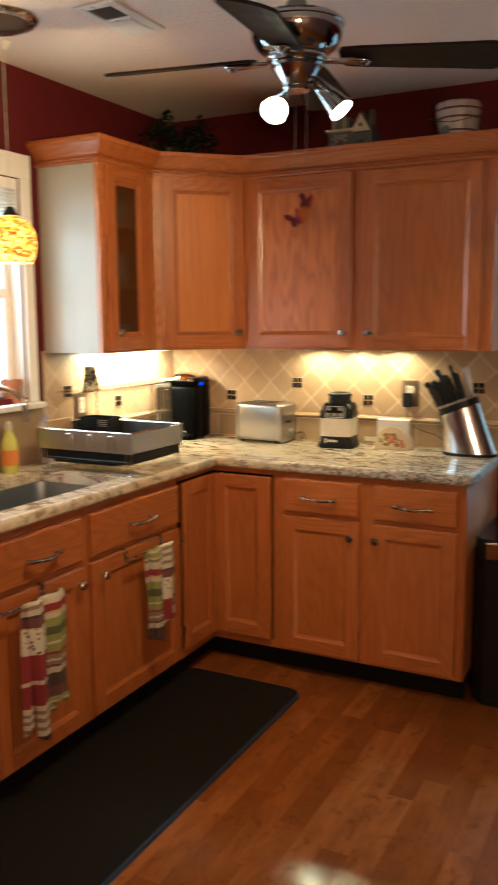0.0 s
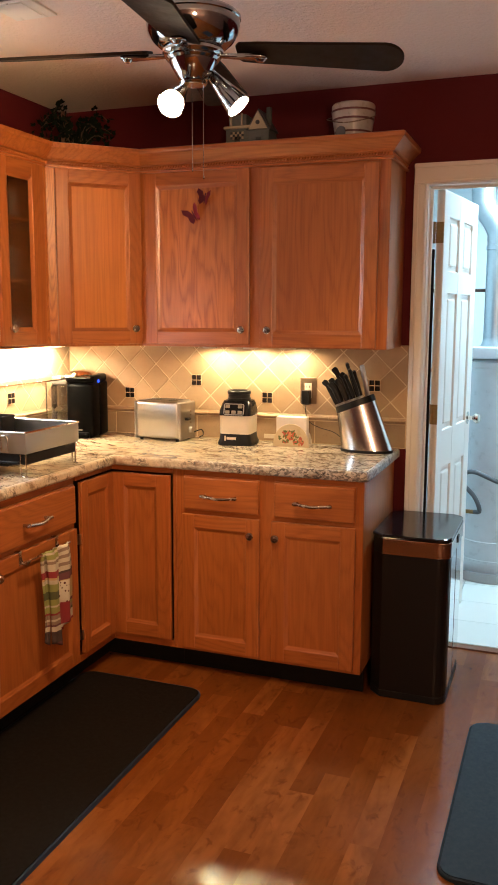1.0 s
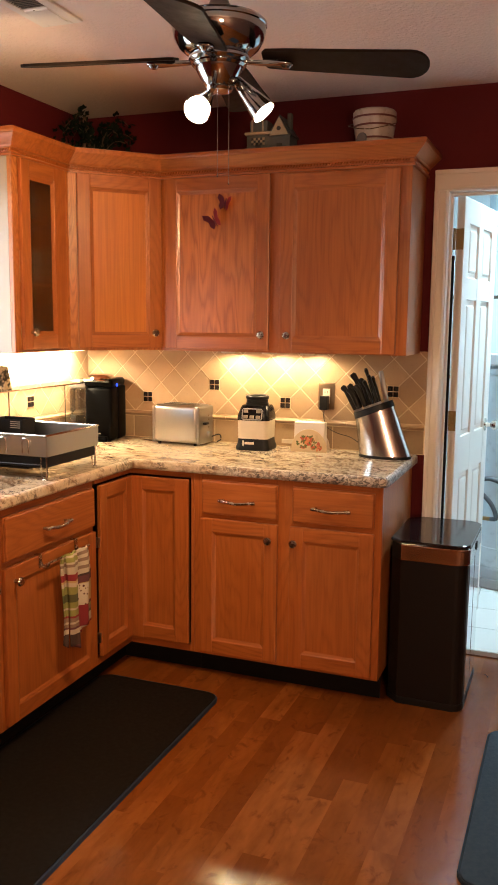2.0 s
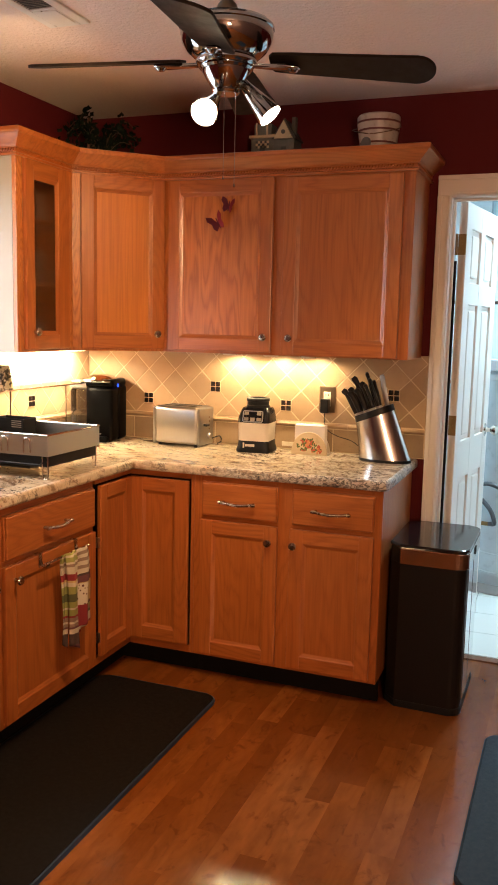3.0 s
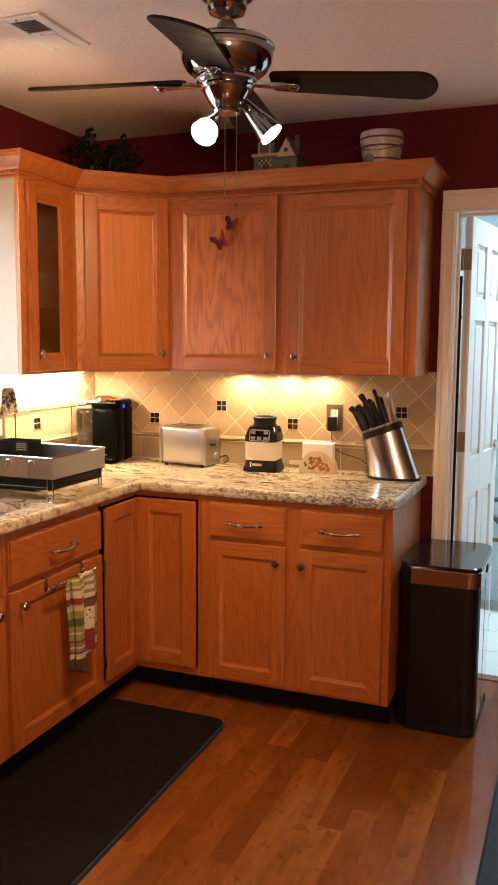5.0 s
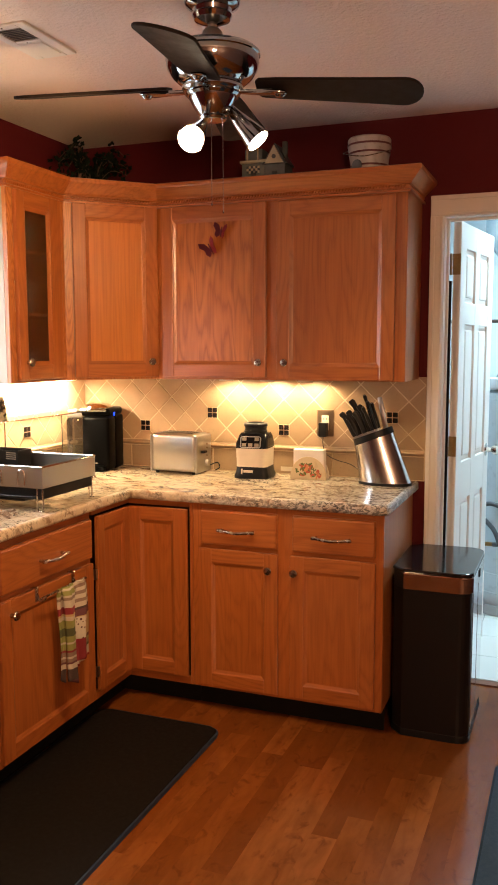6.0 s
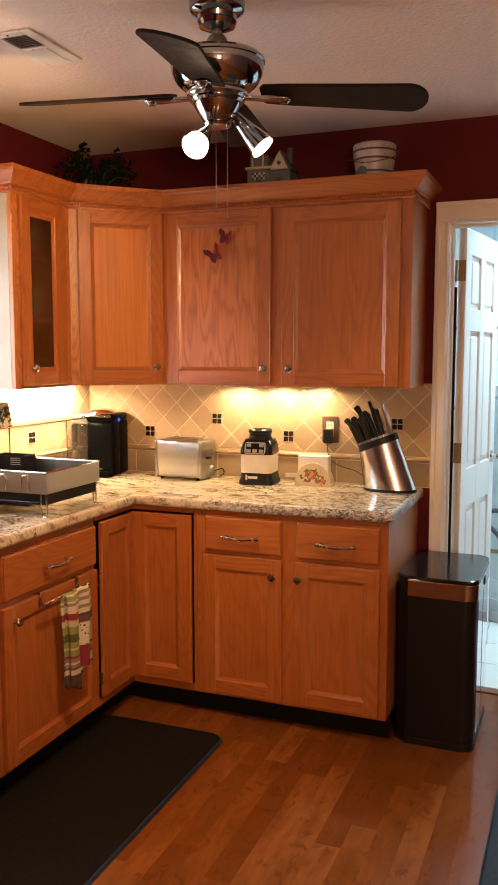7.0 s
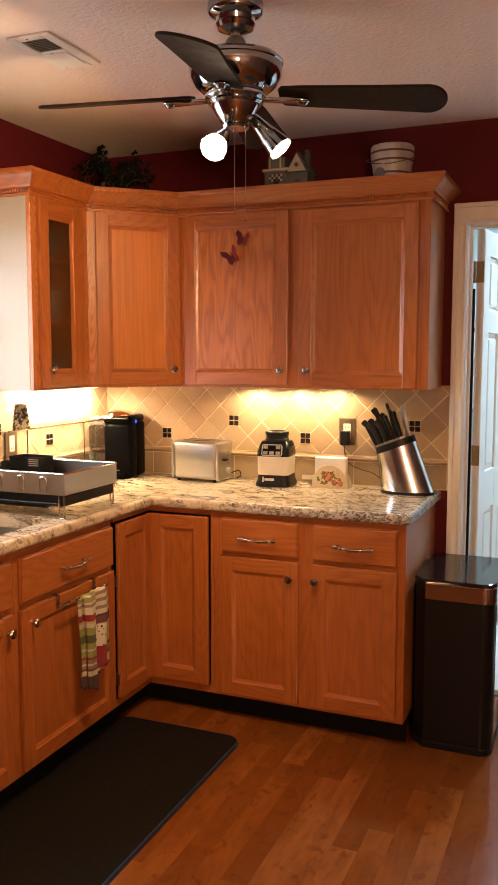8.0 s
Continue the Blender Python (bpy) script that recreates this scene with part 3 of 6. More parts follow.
def door_leaf(parent, x0, x1, z0, z1, y, knob_at=None, glass=False, sw=0.058, name="door", panel=None, hinge_sw=None):
    """A frame-and-panel door whose back lies at local y; its front looks along -y."""
    th, rail = 0.019, 0.058
    # inner moulding, sloping down to the panel
    bm = bmesh.new()
    sl = hinge_sw or sw
    xi0, xi1, zi0, zi1 = x0 + sl - 0.001, x1 - sw + 0.001, z0 + rail - 0.001, z1 - rail + 0.001
    rings = []
    for q, dep in ((0.0, th - 0.0015), (0.003, 0.0150), (0.012, 0.0105), (0.016, 0.0092)):
        rings.append([bm.verts.new(p) for p in ((xi0 + q, y - dep, zi0 + q), (xi1 - q, y - dep, zi0 + q), (xi1 - q, y - dep, zi1 - q), (xi0 + q, y - dep, zi1 - q))])
    for o, i in zip(rings, rings[1:]):
        for k in range(4):
            bm.faces.new((o[k], o[(k + 1) % 4], i[(k + 1) % 4], i[k])).material_index = (k + 1) % 2
    d = part(name, bm, [OAK_V, OAK_H], parent, "", None)
    for a, b in ((x0, x0 + sl), (x1 - sw, x1)):
        part("stile", box(a, b, y - th, y, z0, z1, 0.004, 2), OAK_V, d)
    for a, b in ((z0, z0 + rail), (z1 - rail, z1)):
        part("rail", box(x0 + sl - 0.002, x1 - sw + 0.002, y - th + 0.0004, y, a, b, 0.004, 2), OAK_H, d)
    if glass:
        part("pane", box(xi0, xi1, y - 0.009, y - 0.006, zi0, zi1, 0), PANE, d, "seeded glass pane").visible_shadow = False
    else:
        part("panel", box(xi0, xi1, y - 0.0098, y - 0.003, zi0, zi1, 0), panel or OAK_V, d)
    if knob_at:
        knob(d, knob_at[0], y - th, knob_at[1])
    return d


def drawer_front(parent, x0, x1, z0, z1, y, half=0.075):
    bm = bmesh.new()
    add_box(bm, x0, x1, y - 0.011, y, z0, z1, 0.0015)
    add_box(bm, x0 + 0.003, x1 - 0.003, y - 0.020, y - 0.009, z0 + 0.003, z1 - 0.003, 0.007, 2)
    d = part("drawer_front", bm, OAK_H, parent)
    pull(d, (x0 + x1) / 2, y - 0.02, (z0 + z1) / 2 - 0.005, half)
    return d


def carcass(parent, w, d, z0, z1, side_mats, top=True, left_top=None, right_top=None):
    """Side, bottom and back boards, open to the front."""
    t = 0.016
    part("side_board", box(0, t, -d, -0.002, z0, left_top or z1, 0.001), side_mats[0], parent)
    part("side_board", box(w - t, w, -d, -0.002, z0, right_top or z1, 0.001), side_mats[1], parent)
    part("bottom_board", box(t, w - t, -d, -0.002, z0, z0 + t, 0), SIDE, parent)
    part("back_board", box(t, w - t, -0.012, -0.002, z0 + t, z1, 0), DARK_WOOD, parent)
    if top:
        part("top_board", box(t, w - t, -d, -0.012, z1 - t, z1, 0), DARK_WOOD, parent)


def face_frame(parent, d, stiles, rails, z0, z1, wood=None):
    bm = bmesh.new()
    for a, b in stiles:
        add_box(bm, a, b, -d - 0.019, -d, z0, z1, 0.0015, 1, 0)
    x0, x1 = stiles[0][0], stiles[-1][1]
    for a, b in rails:
        add_box(bm, x0 + 0.002, x1 - 0.002, -d - 0.0186, -d, a, b, 0.0015, 1, 1)
    return part("face_frame", bm, [wood or OAK_V, OAK_H], parent)


FD = 0.582           # carcass depth of the base units; frame front at 0.601
BF = -(FD + 0.019)
FDW, BFW = FD - WX, BF + WX  # the same fronts seen from the west wall

# two-door base unit on the north wall
b1 = thing("base_cabinet", pose(0.906, 0, 0), "honey oak base cabinet with two drawers and two doors", "base cabinet", "base cabinets")
W1 = 0.796
carcass(b1, W1, FD, 0.10, CB, (OAK_V, OAK_PALE), False)
face_frame(b1, FD, [(0, 0.044), (0.36, 0.438), (W1 - 0.044, W1)], [(0.10, 0.135), (0.685, 0.73), (0.845, CB)], 0.10, CB)
for a, b, kx in ((0.032, 0.374, 0.340), (0.426, 0.768, 0.447)):
    door_leaf(b1, a, b, 0.115, 0.697, BF - 0.001, (kx, 0.632))
    drawer_front(b1, a + 0.008, b - 0.002, 0.715, 0.858, BF - 0.001)
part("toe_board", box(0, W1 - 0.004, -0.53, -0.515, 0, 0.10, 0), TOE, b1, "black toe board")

# corner unit with a folding door
b2 = thing("corner_base_cabinet", pose(0, 0, 0), "honey oak corner base cabinet with a folding two-leaf door", "base cabinet", "base cabinets")
bm = bmesh.new()
add_prism(bm, [(0.028, -0.002), (0.028, -0.904), (0.036, -0.904), (0.036, -0.012), (0.904, -0.012), (0.904, -0.002)], 0.10, CB)
add_prism(bm, [(0.036, -0.012), (0.036, -0.904), (0.56, -0.904), (0.56, -0.56), (0.904, -0.56), (0.904, -0.012)], 0.10, 0.116)
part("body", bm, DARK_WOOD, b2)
bm = bmesh.new()
add_box(bm, 0.8895, 0.905, -0.601, -0.582, 0.10, CB, 0.001, 1, 0)
for a, b in ((0.10, 0.131), (0.858, CB)):
    add_box(bm, 0.602, 0.888, -0.6008, -0.582, a, b, 0.001, 1, 1)
    add_box(bm, 0.582, 0.6008, -0.888, -0.5825, a, b, 0.001, 1, 1)
part("face_frame", bm, [OAK_V, OAK_H], b2)
door_leaf(b2, 0.606, 0.884, 0.137, 0.852, -0.602, sw=0.064)
leaf = door_leaf(b2, 0, 0.2545, 0.137, 0.852, 0, sw=0.05)
leaf.matrix_basis = pose(0.602, -0.876, 0, 0, 0, 90)
for z in (0.20, 0.60):
    part("hinge", box(0.601, 0.616, -0.893, -0.8775, z, z + 0.04, 0), STEEL, b2, "small steel hinge")
bm = bmesh.new()
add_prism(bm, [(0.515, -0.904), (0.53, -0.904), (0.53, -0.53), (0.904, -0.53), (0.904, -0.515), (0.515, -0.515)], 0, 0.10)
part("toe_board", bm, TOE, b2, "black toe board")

# drawer unit on the west wall
b3 = thing("base_cabinet", pose(WX, -1.506, 0, 0, 0, 90), "honey oak base cabinet with one drawer above a wide door", "base cabinet", "base cabinets")
W3 = 0.60
carcass(b3, W3, FDW, 0.10, CB, (OAK_V, OAK_V), False, left_top=0.68)
face_frame(b3, FDW, [(0, 0.030), (W3 - 0.03, W3)], [(0.10, 0.135), (0.67, 0.71), (0.845, CB)], 0.10, CB)
door_leaf(b3, 0.016, 0.592, 0.115, 0.675, BFW - 0.001, (0.070, 0.622))
drawer_front(b3, 0.022, 0.588, 0.695, 0.852, BFW - 0.001)
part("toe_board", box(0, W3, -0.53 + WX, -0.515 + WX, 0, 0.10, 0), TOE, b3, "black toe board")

# sink unit
b4 = thing("sink_cabinet", pose(WX, -2.43, 0, 0, 0, 90), "honey oak sink base cabinet with drawer-style panels and doors", "base cabinet", "base cabinets")
W4 = 0.922
carcass(b4, W4, FDW, 0.10, CB, (OAK_V, OAK_V), False, right_top=0.68)
face_frame(b4, FDW, [(0, 0.03), (0.44, 0.482), (W4 - 0.03, W4)], [(0.10, 0.135), (0.67, 0.71), (0.845, CB)], 0.10, CB)
for a, b, kx in ((0.016, 0.452, 0.40), (0.466, 0.902, 0.866)):
    door_leaf(b4, a, b, 0.115, 0.675, BFW - 0.001, (kx, 0.622))
    drawer_front(b4, a + 0.004, b - 0.004, 0.695, 0.852, BFW - 0.001)
part("toe_board", box(0, W4, -0.53 + WX, -0.515 + WX, 0, 0.10, 0), TOE, b4, "black toe board")

# wall units
UZ0, UZ1, UD = 1.375, 2.128, 0.306
u1 = thing("wall_cabinet", pose(0.612, 0, 0), "honey oak wall cabinet with two flat-panel doors", "wall cabinet", "wall cabinets")
WU = 1.105
carcass(u1, WU, UD, UZ0, UZ1, (OAK_V, OAK_V))
face_frame(u1, UD, [(0, 0.04), (0.51, 0.575), (WU - 0.062, WU)], [(UZ0, UZ0 + 0.03), (UZ1 - 0.035, UZ1)], UZ0, UZ1)
door_leaf(u1, 0.030, 0.518, UZ0 + 0.010, UZ1 - 0.012, -UD - 0.020, (0.49, 1.450), panel=OAK_FLAME)
door_leaf(u1, 0.566, 1.062, UZ0 + 0.004, UZ1 - 0.018, -UD - 0.020, (0.605, 1.450))

u2 = thing("corner_wall_cabinet", pose(0, 0, 0), "honey oak diagonal corner wall cabinet with one door", "wall cabinet", "wall cabinets")
bm = prism([(WX + 0.003, -0.003), (WX + 0.003, -0.61), (0.306, -0.61), (0.61, -0.306), (0.61, -0.003)], UZ0, UZ1)
part("body", bm, OAK_V, u2)
dg = math.hypot(0.304, 0.304)
sub = part("face_frame", add_box(bmesh.new(), 0.0, dg, -0.016, -0.001, UZ0, UZ1, 0.001), OAK_WAVY_LIT, u2, "", pose(0.306, -0.61, 0, 0, 0, 45))
leaf = door_leaf(u2, 0.044, dg - 0.014, UZ0 + 0.010, UZ1 - 0.010, -0.017, (dg - 0.050, 1.452), panel=OAK_CALM_LIT)
leaf.matrix_basis = pose(0.306, -0.61, 0, 0, 0, 45)

UDW = UD - WX
u3 = thing("glass_wall_cabinet", pose(WX, -0.998, 0, 0, 0, 90), "honey oak wall cabinet with a glazed door and pale end panel", "wall cabinet", "wall cabinets")
W5 = 0.386
carcass(u3, W5, UDW, UZ0, UZ1, (SIDE, OAK_V))
face_frame(u3, UDW, [(0, 0.04), (W5 - 0.065, W5)], [(UZ0, UZ0 + 0.03), (UZ1 - 0.035, UZ1)], UZ0, UZ1, OAK_WAVY_LIT)
door_leaf(u3, 0.036, 0.336, UZ0 + 0.012, UZ1 - 0.012, -UDW - 0.020, (0.080, 1.456), True, 0.080, hinge_sw=0.053)
for z in (1.64, 1.888):
    part("shelf", box(0.017, W5 - 0.017, -0.262, -0.014, z, z + 0.014, 0.001), OAK_PALE, u3)

# crown moulding and rope bead along the wall units
crown_path = [(WX + 0.001, -0.998), (0.325, -0.998), (0.325, -0.618), (0.618, -0.325), (1.717, -0.325), (1.717, -0.001)]


def sweep(path, profile):
    bm = bmesh.new()
    rows = []
    n = len(path)
    for k, (x, y) in enumerate(path):
        dirs = []
        for a, b in ((k - 1, k), (k, k + 1)):
            if a >= 0 and b < n:
                v = Vector((path[b][0] - path[a][0], path[b][1] - path[a][1])).normalized()
                dirs.append(Vector((v.y, -v.x)))
        m = dirs[0] if len(dirs) == 1 else (dirs[0] + dirs[1]) / (1 + dirs[0].dot(dirs[1]))
        rows.append([bm.verts.new((x + m.x * o, y + m.y * o, z)) for o, z in profile])
    for a, b in zip(rows, rows[1:]):
        for i in range(len(profile)):
            j = (i + 1) % len(profile)
            bm.faces.new((a[i], a[j], b[j], b[i]))
    bm.faces.new(rows[0])
    bm.faces.new(rows[-1][::-1])
    return bm


crown = thing("crown_moulding", pose(0, 0, 0), "honey oak crown moulding with a rope bead along the wall cabinets", "moulding", kind="structure")
part("moulding", sweep(crown_path, [(0.001, 2.118), (0.012, 2.118), (0.013, 2.126), (0.006, 2.130), (0.006, 2.146), (0.014, 2.149), (0.018, 2.156), (0.026, 2.163), (0.040, 2.176), (0.052, 2.188), (0.058, 2.192), (0.060, 2.199), (0.060, 2.210), (0.052, 2.213), (0.001, 2.213)]), OAK_CROWN, crown)
bm = bmesh.new()
for (xa, ya), (xb, yb) in zip(crown_path, crown_path[1:]):
    L = math.hypot(xb - xa, yb - ya)
    ux, uy = (xb - xa) / L, (yb - ya) / L
    ang = math.degrees(math.atan2(uy, ux))
    k = 0.008
    while k < L - 0.004:
        c = Vector((xa + ux * k + uy * 0.0075, ya + uy * k - ux * 0.0075, 2.138))
        bmesh.ops.create_icosphere(bm, subdivisions=1, radius=1, matrix=Matrix.Translation(c) @ pose(0, 0, 0, 0, 0, ang) @ pose(0, 0, 0, 0, 40) @ Matrix.Diagonal((0.0045, 0.0055, 0.0105, 1)))
        k += 0.0125
part("rope_bead", bm, OAK_CROWN, crown, "", None, True)


# ---------------------------------------------------------------- worktop and sink
SX0, SX1, SY0, SY1 = 0.17, 0.545, -2.02, -1.225


worktop = thing("worktop", pose(0, 0, 0), "polished cream and brown granite L-shaped worktop with a chiselled edge", "worktop")


def slab():
    xs = [WX + 0.003, SX0, SX1, 0.622, 1.711]
    ys = [-2.43, SY0, SY1, -0.622, -0.003]
    fill = lambda i, j: (i < 3 or j == 3) and not (i == 1 and j == 1)
    bm = bmesh.new()
    v = {}

    def vert(i, j, z):
        if (i, j, z) not in v:
            v[i, j, z] = bm.verts.new((xs[i], ys[j], z))
        return v[i, j, z]

    for i in range(4):
        for j in range(4):
            if not fill(i, j):
                continue
            bm.faces.new([vert(*c, CT) for c in ((i, j), (i + 1, j), (i + 1, j + 1), (i, j + 1))])
            bm.faces.new([vert(*c, CB) for c in ((i, j + 1), (i + 1, j + 1), (i + 1, j), (i, j))])
            for di, dj, a, b in ((-1, 0, (i, j), (i, j + 1)), (1, 0, (i + 1, j), (i + 1, j + 1)), (0, -1, (i, j), (i + 1, j)), (0, 1, (i, j + 1), (i + 1, j + 1))):
                if not (0 <= i + di < 4 and 0 <= j + dj < 4) or not fill(i + di, j + dj):
                    bm.faces.new((vert(*a, CT), vert(*b, CT), vert(*b, CB), vert(*a, CB)))
    return bm


part("slab", slab(), GRANITE, worktop)
edge_path = [(0.6222, -2.43), (0.6222, -0.6222), (1.690, -0.6222), (1.705, -0.616), (1.7112, -0.601), (1.7112, -0.003)]
part("chiselled_edge", sweep(edge_path, [(0.0, CB), (0.009, CB), (0.013, CB + 0.004), (0.0145, CB + 0.012), (0.0135, CB + 0.024), (0.0140, CT - 0.010), (0.011, CT - 0.004), (0.006, CT - 0.0012), (0.0, CT)]), GRANITE_EDGE, worktop, "rough grey-flecked granite edge", None, True)

sink = thing("sink", pose(0, 0, 0), "undermounted stainless steel kitchen sink", "sink")
bm = bmesh.new()
rings = []
for inset, z, r in ((-0.006, -0.001, 0.05), (0.006, -0.10, 0.05), (0.014, -0.165, 0.05), (0.026, -0.183, 0.05), (0.045, -0.19, 0.045)):
    rings.append([bm.verts.new((x, y, CB + z)) for x, y in rounded(SX0 + inset, SX1 - inset, SY0 + inset, SY1 - inset, r)])
for ra, rb in zip(rings, rings[1:]):
    for k in range(len(ra)):
        bm.faces.new((ra[k], ra[(k + 1) % len(ra)], rb[(k + 1) % len(ra)], rb[k]))
bm.faces.new(rings[-1])
part("bowl", bm, plain("satin_sink_steel", (0.30, 0.31, 0.32), 0.42, 1.0, 0.1, 30, 0), sink, "", None, True)
part("drain", rev([(0, 0.001), (0.03, 0.002), (0.042, 0.004), (0.045, 0.0)], 24), CHROME, sink, "", pose(0.36, -1.64, CB - 0.19), True)

tap = thing("faucet", pose(0.10, -1.49, CT), "chrome gooseneck kitchen faucet behind the sink", "faucet")
part("base", rev([(0, 0), (0.028, 0), (0.028, 0.01), (0.02, 0.03), (0.016, 0.06), (0, 0.06)], 24), CHROME, tap, "", None, True)
part("spout", tube(arc([(0, 0, 0.05), (0, 0, 0.22), (0.03, 0.02, 0.31), (0.10, 0.05, 0.34), (0.165, 0.08, 0.30), (0.175, 0.085, 0.22)]), 0.011, 12), CHROME, tap, "", None, True)
part("lever", tube([(0, 0.02, 0.055), (0.02, 0.09, 0.085)], 0.006, 8), CHROME, tap, "", None, True)


# ---------------------------------------------------------------- tiled splashback
def clip_poly(poly, x0, x1, z0, z1):
    for axis, lim, s in ((0, x0, 1), (0, x1, -1), (1, z0, 1), (1, z1, -1)):
        out = []
        for k in range(len(poly)):
            a, b = poly[k], poly[(k + 1) % len(poly)]
            da, db = s * (a[axis] - lim), s * (b[axis] - lim)
            if da >= 0:
                out.append(a)
            if (da > 0) != (db > 0) and abs(da - db) > 1e-9:
                t = da / (da - db)
                out.append((a[0] + t * (b[0] - a[0]), a[1] + t * (b[1] - a[1])))
        poly = out
        if len(poly) < 3:
            return []
    return poly


def poly_area(p):
    return abs(sum(p[k][0] * p[(k + 1) % len(p)][1] - p[(k + 1) % len(p)][0] * p[k][1] for k in range(len(p)))) / 2


def tile_bm(poly, cx, cz):
    """A tile over a flat outline in local x and z, 8 mm thick, with an eased edge."""
    bm = bmesh.new()
    n = len(poly)
    back = [bm.verts.new((x - cx, -0.003, z - cz)) for x, z in poly]
    mid = [bm.verts.new((x - cx, -0.0085, z - cz)) for x, z in poly]
    mx, mz = sum(p[0] for p in poly) / n, sum(p[1] for p in poly) / n
    front = []
    for x, z in poly:
        d = max(math.hypot(x - mx, z - mz), 1e-6)
        q = min(0.0022 / d, 0.3)
        front.append(bm.verts.new((x + (mx - x) * q - cx, -0.0102, z + (mz - z) * q - cz)))
    for k in range(n):
        j = (k + 1) % n
        bm.faces.new((back[k], back[j], mid[j], mid[k]))
        bm.faces.new((mid[k], mid[j], front[j], front[k]))
    bm.faces.new(front)
    return bm


def splash(name, label, m, L, spots, vertex, ztop):
    """Diagonal tiles above a rail and one straight row below, along local x from 0 to L."""
    s = thing(name, m, label, "splashback", kind="structure")
    bm = bmesh.new()
    add_box(bm, 0, L, -0.0088, -0.0005, CT + 0.001, ztop)
    part("grout_bed", bm, GROUT, s)
    h = 0.0723
    gap = 0.0028
    whole = None
    for i in range(-30, 31):
        for j in range(-6, 8):
            if (i + j) % 2 == 0:
                continue
            cx, cz = vertex[0] + i * h, vertex[1] + j * h
            r = h - gap
            poly = [(cx - r, cz), (cx, cz - r), (cx + r, cz), (cx, cz + r)]
            p = clip_poly(poly, 0.001, L - 0.001, 1.0625, ztop - 0.001)
            if not p or poly_area(p) < 2e-4:
                continue
            if poly_area(p) > poly_area(poly) * 0.999:
                if whole is None:
                    whole = mesh_of("tile", tile_bm(poly, cx, cz), TILE)
                me = whole
            else:
                me = mesh_of("tile", tile_bm(p, cx, cz), TILE)
            t = new("tile", me)
            t.parent = s
            t.matrix_basis = pose(cx, 0, cz)
    k = 0
    x = 0.001
    while x < L - 0.02:
        x1 = min(x + 0.148, L - 0.001)
        p = [(x, CT + 0.004), (x1 - 0.003, CT + 0.004), (x1 - 0.003, 1.032), (x, 1.032)]
        t = new("border_tile", mesh_of("border_tile", tile_bm(p, (x + x1) / 2, 0.98), TILE_LOW))
        t.parent = s
        t.matrix_basis = pose((x + x1) / 2, 0, 0.98)
        x = x1
    x = 0.001
    while x < L - 0.02:
        x1 = min(x + 0.20, L - 0.001)
        bm = bmesh.new()
        prof = [(-0.004, 1.035), (-0.012, 1.036), (-0.019, 1.041), (-0.022, 1.0475), (-0.019, 1.054), (-0.012, 1.059), (-0.004, 1.060)]
        a = [bm.verts.new((x, y, z)) for y, z in prof]
        b = [bm.verts.new((x1 - 0.0015, y, z)) for y, z in prof]
        for q in range(len(prof) - 1):
            bm.faces.new((a[q], a[q + 1], b[q + 1], b[q]))
        bm.faces.new(a)
        bm.faces.new(b)
        part("rail_tile", bm, TILE, s, "", None, True)
        x = x1
    for cx, cz in spots:
        b = part("inset_bed", box(cx - 0.0265, cx + 0.0265, -0.0112, -0.004, cz - 0.0265, cz + 0.0265, 0), GROUT, s)
        for dx in (-0.0128, 0.0128):
            for dz in (-0.0128, 0.0128):
                part("inset_tile", box(cx + dx - 0.0112, cx + dx + 0.0112, -0.0138, -0.010, cz + dz - 0.0112, cz + dz + 0.0112, 0.001), INSET, b, "small black glass tile")
    return s


splash("splashback_north", "tan travertine diagonal tile splashback with black glass insets", pose(0, 0, 0), 1.752, [(0.3765, 1.131), (0.738, 1.203), (1.0995, 1.131), (1.606, 1.203)], (0.738, 1.203), UZ0 + 0.008)
# along the west wall local x runs towards the corner
splash("splashback_west", "tan travertine diagonal tile splashback with black glass insets", pose(WX, -1.016, 0, 0, 0, 90), 1.004, [(1.016 - 0.51, 1.1325), (1.016 - 0.8715, 1.2048)], (1.016 - 0.51, 1.1325), UZ0 + 0.008)
bm = box(WX + 0.0005, WX + 0.009, -2.43, -1.018, CT + 0.001, 1.152, 0)
tagged(new("splashback_sill", mesh_of("splashback_sill", bm, TILE_LOW)), "tan stone splashback strip under the window", "splashback", kind="structure")


